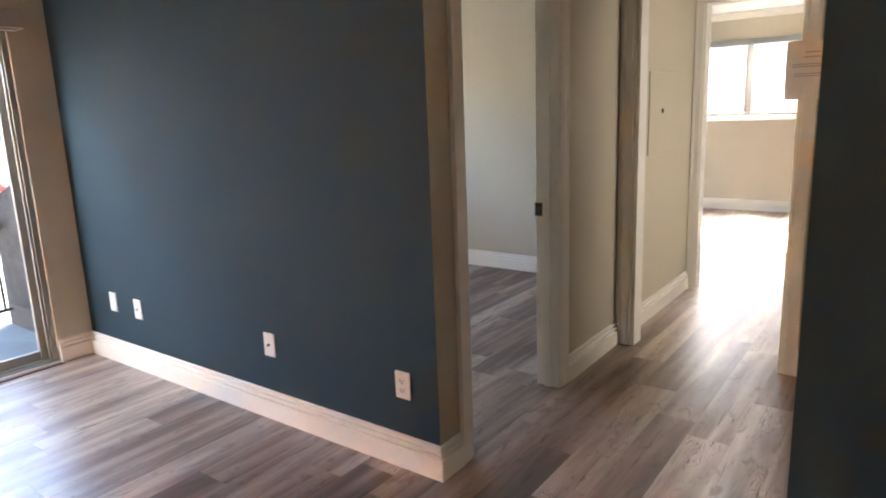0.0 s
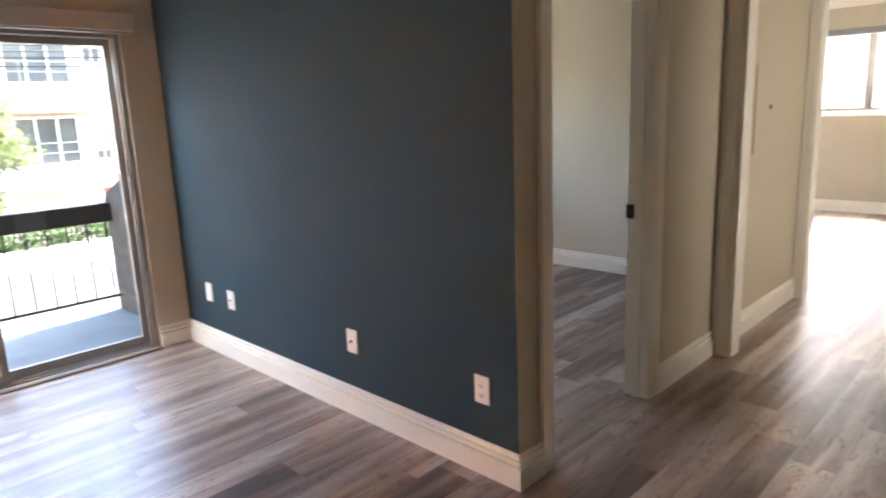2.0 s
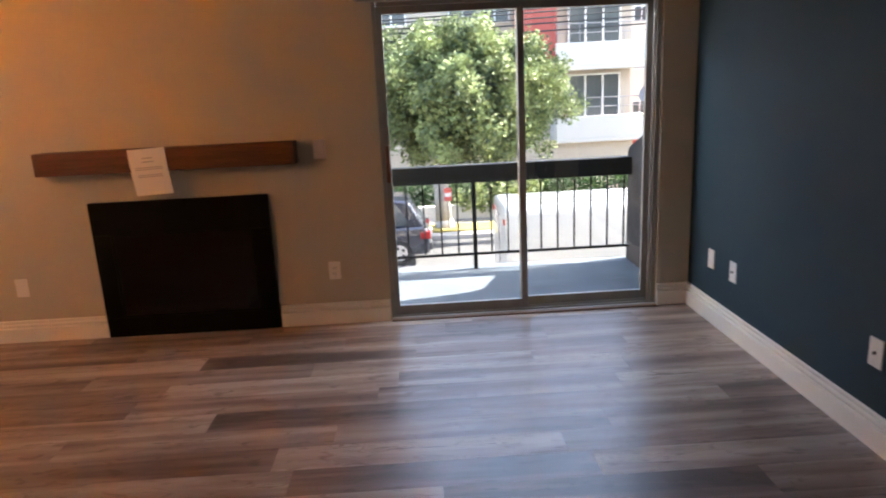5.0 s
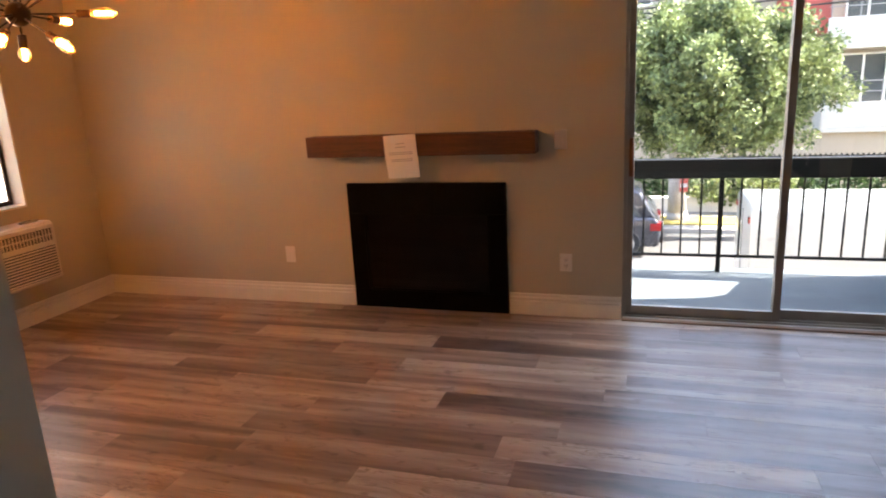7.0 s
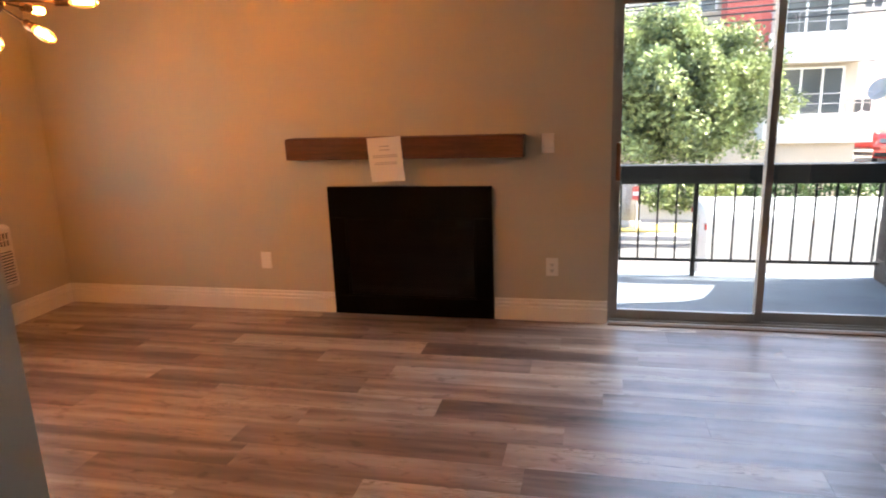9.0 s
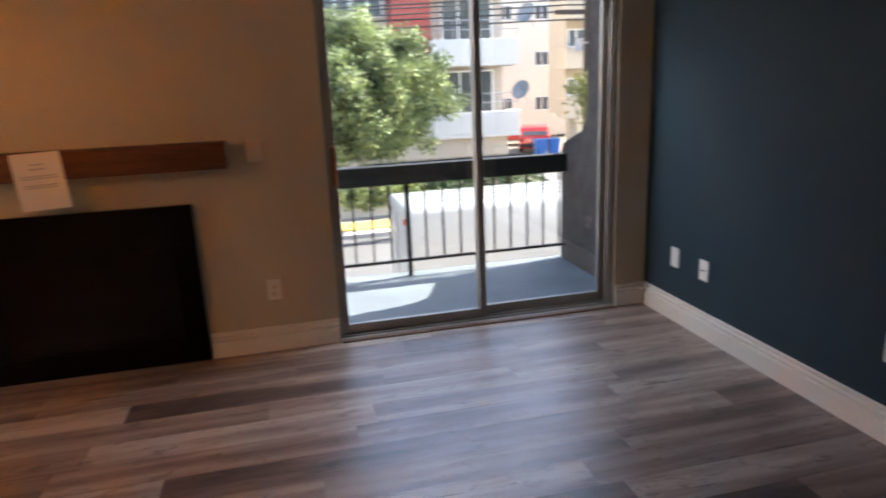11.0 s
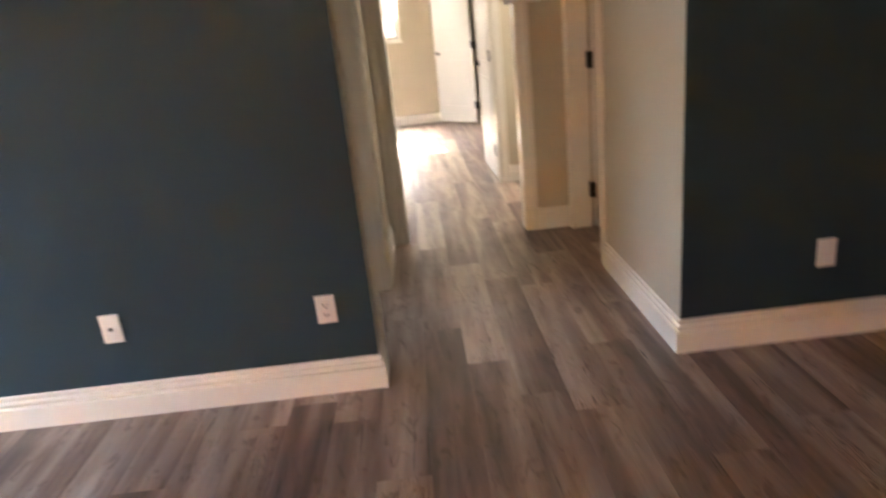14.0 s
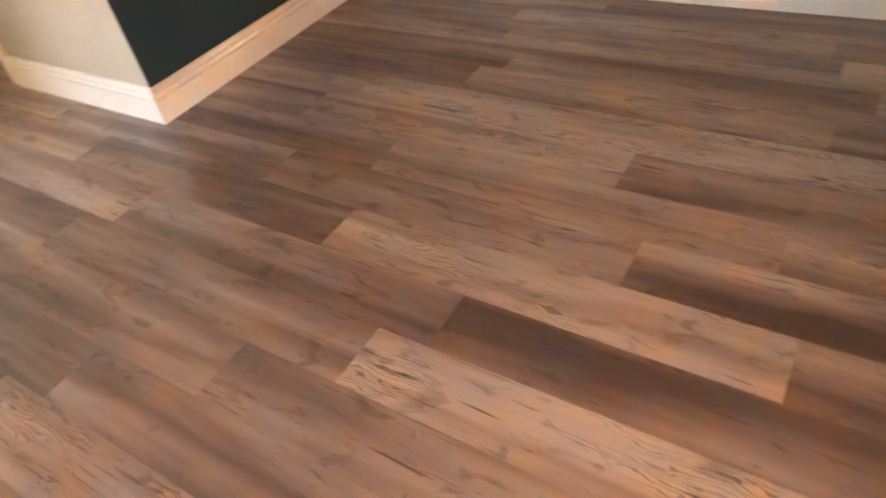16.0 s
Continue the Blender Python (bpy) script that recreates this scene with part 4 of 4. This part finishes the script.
def car(at, turn, paint, label, length=4.6, width=1.95, height=1.62):
    root = thing("car", at, label, "car", turn=turn)
    L, H = length / 2, height
    low = [(-L, 0.42), (-L + 0.05, 0.28), (L - 0.1, 0.26), (L, 0.45), (L - 0.05, 0.72), (L - 0.9, 0.98), (L - 1.15, 1.02), (-L + 0.1, 1.05), (-L - 0.02, 0.8)]
    up = [(-L + 0.12, 1.03), (L - 1.35, 1.0), (L - 2.05, H - 0.05), (L - 2.4, H), (-L + 0.75, H), (-L + 0.5, H - 0.07)]
    bm = prism(low, (0, -width / 2, 0), (0, width, 0), (1, 0, 0), (0, 0, 1))
    part("body", bevelled(bm, 0.07, 3), paint, root, smooth=True)
    bm = prism(up, (0, -width / 2 + 0.12, 0), (0, width - 0.24, 0), (1, 0, 0), (0, 0, 1))
    part("cabin", bevelled(bm, 0.07, 3), paint, root, smooth=True)
    side = [(-L + 0.5, 1.08), (L - 1.65, 1.07), (L - 2.15, H - 0.13), (-L + 0.85, H - 0.12)]
    for s in (-1, 1):
        bm = prism(side, (0, s * (width / 2 - 0.125), 0), (0, s * 0.012, 0), (1, 0, 0), (0, 0, 1))
        part("side_window", bm, M_PANE, root)
        part("pillar", boxes(((-0.25, s * (width / 2 - 0.12), 1.05), (-0.17, s * (width / 2 - 0.106), H - 0.1))), paint, root)
        part("tail_lamp", boxes(((-L - 0.03, s * (width / 2 - 0.32), 0.72), (-L + 0.25, s * (width / 2 + 0.006), 0.92)), bevel=0.02), M_TAIL, root)
        part("headlight", boxes(((L - 0.28, s * (width / 2 - 0.4), 0.6), (L - 0.0, s * (width / 2 + 0.004), 0.74)), bevel=0.02), M_RIM, root)
        for x in (-L + 0.85, L - 0.9):
            wheel(root, x, s * (width / 2 - 0.1))
    bm = prism([(-L + 0.15, 1.1), (-L + 0.55, H - 0.1), (-L + 0.53, H - 0.1), (-L + 0.12, 1.1)], (0, -width / 2 + 0.22, 0), (0, width - 0.44, 0), (1, 0, 0), (0, 0, 1))
    part("rear_window", bm, M_PANE, root)
    part("bumper", boxes(((-L - 0.07, -width / 2 + 0.05, 0.38), (-L + 0.06, width / 2 - 0.05, 0.6)), bevel=0.04), M_TYRE, root)
    part("number_plate", boxes(((-L - 0.085, -0.2, 0.68), (-L - 0.03, 0.2, 0.8)), bevel=0.005), M_WFRAME, root)
    return root


car((-18.4, -2.05, ZS), 270, M_NAVY, "dark blue parked sport utility car with alloy wheels", 4.9, 2.0, 1.78)
car((-41.0, 16.0, ZS), 158, M_REDCAR, "red parked car in the driveway")
car((-46.0, 16.2, ZS), 60, M_REDCAR, "red parked car under the carport")

van = thing("van", (-12.45, 4.55, ZS), "white parked cargo van with a flat roof", "van", turn=90)
prof = [(-1.0, 0.42), (1.0, 0.42), (1.0, 1.42), (0.93, 2.38), (0.84, 2.51), (-0.84, 2.51), (-0.93, 2.38), (-1.0, 1.42)]
bm = prism([(p, q) for p, q in prof], (-2.85, 0, 0), (4.6, 0, 0), (0, 1, 0), (0, 0, 1))
part("body", bevelled(bm, 0.08, 3), M_VAN, van, smooth=True)
bm = prism([(1.70, 0.42), (2.9, 0.42), (2.95, 0.95), (2.75, 1.15), (1.72, 2.42)], (0, -0.95, 0), (0, 1.9, 0), (1, 0, 0), (0, 0, 1))
part("nose", bevelled(bm, 0.08, 3), M_VAN, van, smooth=True)
for s in (-1, 1):
    part("side_panel", boxes(((-2.5, s * 0.985, 0.7), (-1.2, s * 1.012, 1.3)), bevel=0.01), M_VAN, van)
    part("side_panel", boxes(((-1.05, s * 0.985, 0.7), (0.35, s * 1.012, 1.3)), bevel=0.01), M_VAN, van)
    part("tail_lamp", boxes(((-2.875, s * 0.76, 2.2), (-2.80, s * 0.87, 2.31)), bevel=0.01), M_TAIL, van)
    for x in (-1.75, 1.95):
        wheel(van, x, s * 0.9, 0.36)
for i in range(3):
    part("roof_rib", boxes(((-2.6, -0.5 + i * 0.45, 2.505), (1.3, -0.44 + i * 0.45, 2.522)), bevel=0.005), M_VAN, van)
part("rear_door_seam", boxes(((-2.858, -0.01, 0.5), (-2.84, 0.01, 2.3))), M_TYRE, van)


# buildings
def window_unit(root, x, y0, y1, z0, z1, bars=2, rails=0):
    f = 0.07
    w = part("window", boxes(((x - 0.05, y0, z0), (x + 0.03, y0 + f, z1)), ((x - 0.05, y1 - f, z0), (x + 0.03, y1, z1)), ((x - 0.05, y0 + f, z0), (x + 0.03, y1 - f, z0 + f)), ((x - 0.05, y0 + f, z1 - f), (x + 0.03, y1 - f, z1)), *[((x - 0.04, y0 + (y1 - y0) * (k + 1) / (bars + 1) - f / 2, z0 + f), (x + 0.02, y0 + (y1 - y0) * (k + 1) / (bars + 1) + f / 2, z1 - f)) for k in range(bars)]), M_WFRAME, root)
    part("pane", boxes(((x - 0.03, y0 + f, z0 + f), (x - 0.01, y1 - f, z1 - f))), M_PANE, w)


def slab(name, root, a, b, mat, bevel=0.02):
    return part(name, boxes((a, b), bevel=bevel), mat, root)


FX = -27.0
apt = thing("apartment_building", (0, 0, ZS), "white stucco apartment building with balconies and a red bay", "building")
Z = -ZS
slab("wall", apt, (-40, -26, 0), (FX - 1.3, 9.4, 10.2), M_CREAM)
slab("base_wall", apt, (FX - 1.3, -26, 0), (FX - 0.25, 9.2, Z - 0.75), M_BEIGE)
slab("roof", apt, (-40.3, -26.3, 10.2), (FX - 1.0, 9.7, 10.5), M_ROOF)
slab("red_bay", apt, (FX - 1.3, 4.45, Z + 2.6), (FX - 0.1, 6.02, 10.0), M_REDWALL)
slab("red_bay", apt, (FX - 1.3, -7.5, Z + 2.6), (FX - 0.1, -5.9, 10.0), M_REDWALL)
for z in (Z - 0.85, Z + 2.05, Z + 5.0):
    for y0, y1 in ((5.95, 9.68), (-5.8, -2.2)):
        b = slab("balcony", apt, (FX - 1.3, y0, z), (FX, y1, z + 0.16), M_WHITEWALL)
        part("parapet", boxes(((FX - 0.14, y0, z + 0.16), (FX, y1, z + 1.06)), ((FX - 1.3, y1 - 0.14, z + 0.16), (FX - 0.14, y1, z + 1.06)), ((FX - 1.3, y0, z + 0.16), (FX - 0.14, y0 + 0.14, z + 1.06)), bevel=0.02), M_WHITEWALL, b)
        part("rail", rods(((FX - 0.07, y0, z + 1.78), (FX - 0.07, y1, z + 1.78), 0.022), ((FX - 0.07, y0, z + 1.42), (FX - 0.07, y1, z + 1.42), 0.018), sides=6), M_DISH, b)
        for k in range(5):
            yy = y0 + 0.07 + (y1 - y0 - 0.14) * k / 4
            part("rail_post", rods(((FX - 0.07, yy, z + 1.05), (FX - 0.07, yy, z + 1.78), 0.018), sides=6), M_DISH, b)
        window_unit(apt, FX - 1.22, y0 + 0.75, y1 - 0.75, z + 0.25, z + 2.75, 2)
for z in (Z + 0.9, Z + 4.1):
    for y0 in (-4.6 + 3.4, 1.75, 3.05):
        window_unit(apt, FX - 1.26, y0, y0 + 1.25, z, z + 1.6, 1)
for dx, z0, y in ((FX + 0.1, Z + 0.98, 9.75), (FX + 0.1, Z + 4.0, 10.0), (-35.1, 6.15, 16.4)):
    dish = thing("satellite_dish", (dx, y, ZS + z0), "grey satellite dish on a balcony corner", "satellite dish", "satellite dishes", turn=35)
    bm = bmesh.new()
    rod(bm, (0, 0, 0), (0.0, -0.12, 0.06), 0.05, 0.42, 22)
    bmesh.ops.delete(bm, geom=[f for f in bm.faces if len(f.verts) > 4 and f.calc_area() > 0.3], context="FACES_ONLY")
    part("reflector", bm, M_DISH, dish)
    part("arm", rods(((0, 0.0, 0), (0, -0.45, -0.12), 0.02), ((0, 0, 0), (0.15, 0.3, -0.5), 0.025), sides=6), M_DISH, dish)

yel = thing("yellow_apartments", (0, 0.9, ZS), "yellow stucco apartment block with stacked balconies", "building")
slab("wall", yel, (-39, 15.2, 2.4), (-36.6, 34, 11.5), M_YELLOW)
slab("roof", yel, (-39.2, 15.0, 11.5), (-36.4, 34.2, 11.8), M_ROOF)
slab("carport_wall", yel, (-39.4, 18.2, 0), (-39, 34, 2.4), M_BEIGE)
for y in (15.5, 18.6, 21.8, 25):
    slab("pillar", yel, (-37.2, y, 0), (-36.7, y + 0.5, 2.4), M_BEIGE)
for z in (2.25, 4.95, 7.6):
    for y0 in (14.6, 19.0, 23.5):
        b = slab("balcony", yel, (-36.6, y0, z), (-35.2, y0 + 2.6, z + 1.1), M_YELLOW)
        window_unit(yel, -36.56, y0 + 0.7, y0 + 1.8, z + 1.2, z + 2.2, 1)
    window_unit(yel, -36.56, 17.5, 18.5, z + 0.9, z + 2.1, 1)
cream = thing("cream_apartments", (0, 0, ZS), "cream stucco apartment block behind the driveway", "building")
slab("wall", cream, (-62, 8, 0), (-50, 27.0, 13.0), M_PALE)
slab("roof", cream, (-62.2, 7.8, 13.0), (-49.8, 27.2, 13.3), M_ROOF)
for z in (2.0, 5.4, 8.8):
    window_unit(cream, -49.98, 19.6, 20.8, z, z + 1.1, 1)
    window_unit(cream, -49.98, 16.6, 17.8, z, z + 1.1, 1)
for i, y in enumerate((14.3, 15.1)):
    b = thing("wheelie_bin", (-36.0, y, ZS), "blue plastic wheeled rubbish bin", "bin", "bins")
    bm = bmesh.new()
    rod(bm, (0, 0, 0.08), (0, 0, 1.05), 0.36, 0.46, 4)
    bmesh.ops.rotate(bm, verts=bm.verts, cent=(0, 0, 0), matrix=Matrix.Rotation(radians(45), 3, "Z"))
    part("body", bevelled(bm, 0.03, 2), M_BIN, b)
    part("lid", boxes(((-0.36, -0.35, 1.05), (0.38, 0.35, 1.13)), bevel=0.03), M_BIN, b)
    for s in (-1, 1):
        part("wheel", rods(((-0.28, s * 0.28, 0.12), (-0.28, s * 0.34, 0.12), 0.12), sides=14), M_TYRE, b)
fence = thing("iron_fence", (-24.6, 0, ZS), "black iron fence before the apartment building", "fence")
part("top_rail", boxes(((-0.03, 2.5, 1.68), (0.03, 9.3, 1.74))), M_RAIL, fence)
part("bottom_rail", boxes(((-0.03, 2.5, 0.9), (0.03, 9.3, 0.94))), M_RAIL, fence)
for i in range(44):
    part("picket", boxes(((-0.02, 2.55 + i * 0.155, 0.0), (0.02, 2.60 + i * 0.155, 1.8))), M_RAIL, fence)
pole = thing("utility_pole", (-21.3, 10.0, ZS), "dark timber utility pole with crossarms", "utility pole")
part("pole", rods(((0, 0, 0), (0, 0, 11), 0.21, 0.17), sides=16), M_POLE, pole)
for z in (6.55, 7.35, 9.6):
    part("crossarm", boxes(((-0.08, -1.2, z), (0.08, 1.2, z + 0.14)), bevel=0.01), M_POLE, pole)
part("step_band", rods(((0, 0, 5.62), (0, 0, 5.68), 0.2), sides=16), M_ALU, pole)
for i, (z, dy, sag) in enumerate(((3.55, 0, 0.4), (3.75, 0.3, 0.5), (4.05, -0.4, 0.5), (4.3, 0.5, 0.45), (4.45, -0.9, 0.4), (3.3, 0.1, 0.35), (3.9, 0.6, 0.45), (4.2, -0.2, 0.5), (4.7, 0.2, 0.4))):
    cu = bpy.data.curves.new("overhead_cable", "CURVE")
    cu.dimensions, cu.bevel_depth, cu.bevel_resolution = "3D", 0.024, 1
    sp = cu.splines.new("POLY")
    sp.points.add(56)
    for k in range(57):
        f = k / 56
        yy = 24.0 + dy * 0.2 - f * 56
        sp.points[k].co = ((-21.3 + 0.25 * dy) * PLAN, yy * PLAN, (z - sag * abs(math.sin(math.pi * (f * 56 - 14.45) / 41.55)) if f > 0.26 else z - 0.2 * math.sin(math.pi * f / 0.26)) * PLAN, 1)
    cu.materials.append(M_CABLE)
    tagged(new("overhead_cable", cu), "black sagging overhead cable along the street", "cable", "overhead cables")
# ---- floor planks ----
floor = structure("floor", boxes(((XW - 0.02, YS - 0.02, -0.2), (XE + 0.02, YF + 0.02, -0.011))), M_SUB, "weathered oak vinyl plank floor")
PITCH, LONG, SEAM = 0.1905, 1.297, -3.497
# one board end of each row, and the tone of boards counted from it
ENDS = {-4: -2.29, -3: -0.353, -2: -1.19, -1: -0.50, 0: -1.29, 1: -0.098, 2: -0.92, 3: -0.279, 4: -0.527, 5: -0.429, 6: -1.087, 7: -1.836, 11: 1.407, 12: 3.826, 13: 0.85, 14: 0.545, 15: 0.395, 16: 0.911, 17: 1.338, 18: -0.299, 19: 0.197, 21: -0.319}
TONES = {-4: {-1: 0.7, 0: 0.25}, -3: {-1: 0.5, 0: 0.3}, -2: {-3: 0.7, -2: 0.3, -1: 0.9, 0: 0.08}, -1: {-1: 0.25, 0: 0.65, 1: 0.7}, 0: {-1: 0.25, 0: 0.97, 1: 0.35}, 1: {-3: 0.9, -2: 0.3, -1: 0.5, 0: 0.3, 1: 0.75}, 2: {-2: 0.25, -1: 0.93, 0: 0.08}, 3: {-1: 0.25, 0: 0.5}, 4: {-3: 0.3, -2: 0.8, -1: 0.28, 0: 0.9, 1: 0.6}, 5: {-2: 0.2, -1: 0.5, 0: 0.3}, 6: {-1: 0.5, 0: 0.97}, 7: {-1: 0.75, 0: 0.5}, 11: {-1: 0.93, 0: 0.25}, 12: {-1: 0.4, 0: 0.8}, 13: {-1: 0.5, 0: 0.2, 1: 0.75}, 14: {-1: 0.93, 0: 0.2}, 15: {-1: 0.15, 0: 0.5, 1: 0.75}, 16: {-2: 0.15, -1: 0.95, 0: 0.25}, 17: {-1: 0.25, 0: 0.5}, 18: {-1: 0.7, 0: 0.5, 1: 0.1}, 19: {-1: 0.1, 0: 0.9, 1: 0.3}, 21: {-1: 0.3, 0: 0.8, 1: 0.25}}
near_meshes = {}


def plank_mesh(w, length):
    key = (round(w, 3), round(length, 3))
    if key not in near_meshes:
        g = 0.0001
        bm = boxes(((-w / 2 + g, -length / 2 + g, -0.01), (w / 2 - g, length / 2 - g, 0.0)))
        top = [e for e in bm.edges if all(v.co.z > -0.001 for v in e.verts)]
        bmesh.ops.bevel(bm, geom=top, offset=0.0003, segments=1, affect="EDGES")
        me = bpy.data.meshes.new("plank")
        bmesh.ops.scale(bm, vec=(PLAN,) * 3, verts=bm.verts)
        bm.to_mesh(me)
        bm.free()
        me.materials.append(M_PLANK)
        near_meshes[key] = me
    return near_meshes[key]


prng = random.Random(41)
far_verts, far_faces = [], []
for row in range(math.floor((XW - SEAM) / PITCH), math.ceil((XE - SEAM) / PITCH)):
    x0, x1 = max(XW, SEAM + row * PITCH), min(XE, SEAM + (row + 1) * PITCH)
    start = ENDS.get(row, prng.uniform(0, LONG))
    for k in range(-6, 12):
        y0, y1 = max(YS, start + k * LONG), min(YF, start + (k + 1) * LONG)
        tone = TONES.get(row, {}).get(k, prng.choice((0.15, 0.25, 0.32, 0.4, 0.5, 0.55, 0.7, 0.82)))
        if y1 - y0 < 0.01 or x1 - x0 < 0.01:
            continue
        mid = (y0 + y1) / 2
        if mid < 2.3 or (x1 > -1.45 and x0 < 0.0 and mid < 6.0):
            ob = new("plank", plank_mesh(x1 - x0, y1 - y0))
            ob.parent = floor
            ob.location = Vector(((x0 + x1) / 2, mid, 0)) * PLAN
            ob.color = (tone, tone, tone, 1)
        else:
            g, n0 = 0.0003, len(far_verts)
            for z in (-0.01, 0.0):
                far_verts += [(a * PLAN, b * PLAN, z * PLAN) for a, b in ((x0 + g, y0 + g), (x1 - g, y0 + g), (x1 - g, y1 - g), (x0 + g, y1 - g))]
            far_faces += [[n0 + i for i in f] for f in ((4, 5, 6, 7), (0, 1, 5, 4), (1, 2, 6, 5), (2, 3, 7, 6), (3, 0, 4, 7))]
me = bpy.data.meshes.new("far_planks")
me.from_pydata(far_verts, [], far_faces)
me.materials.append(M_PLANK_FAR)
far = tagged(new("far_planks", me), kind="stuff")
far.parent = floor
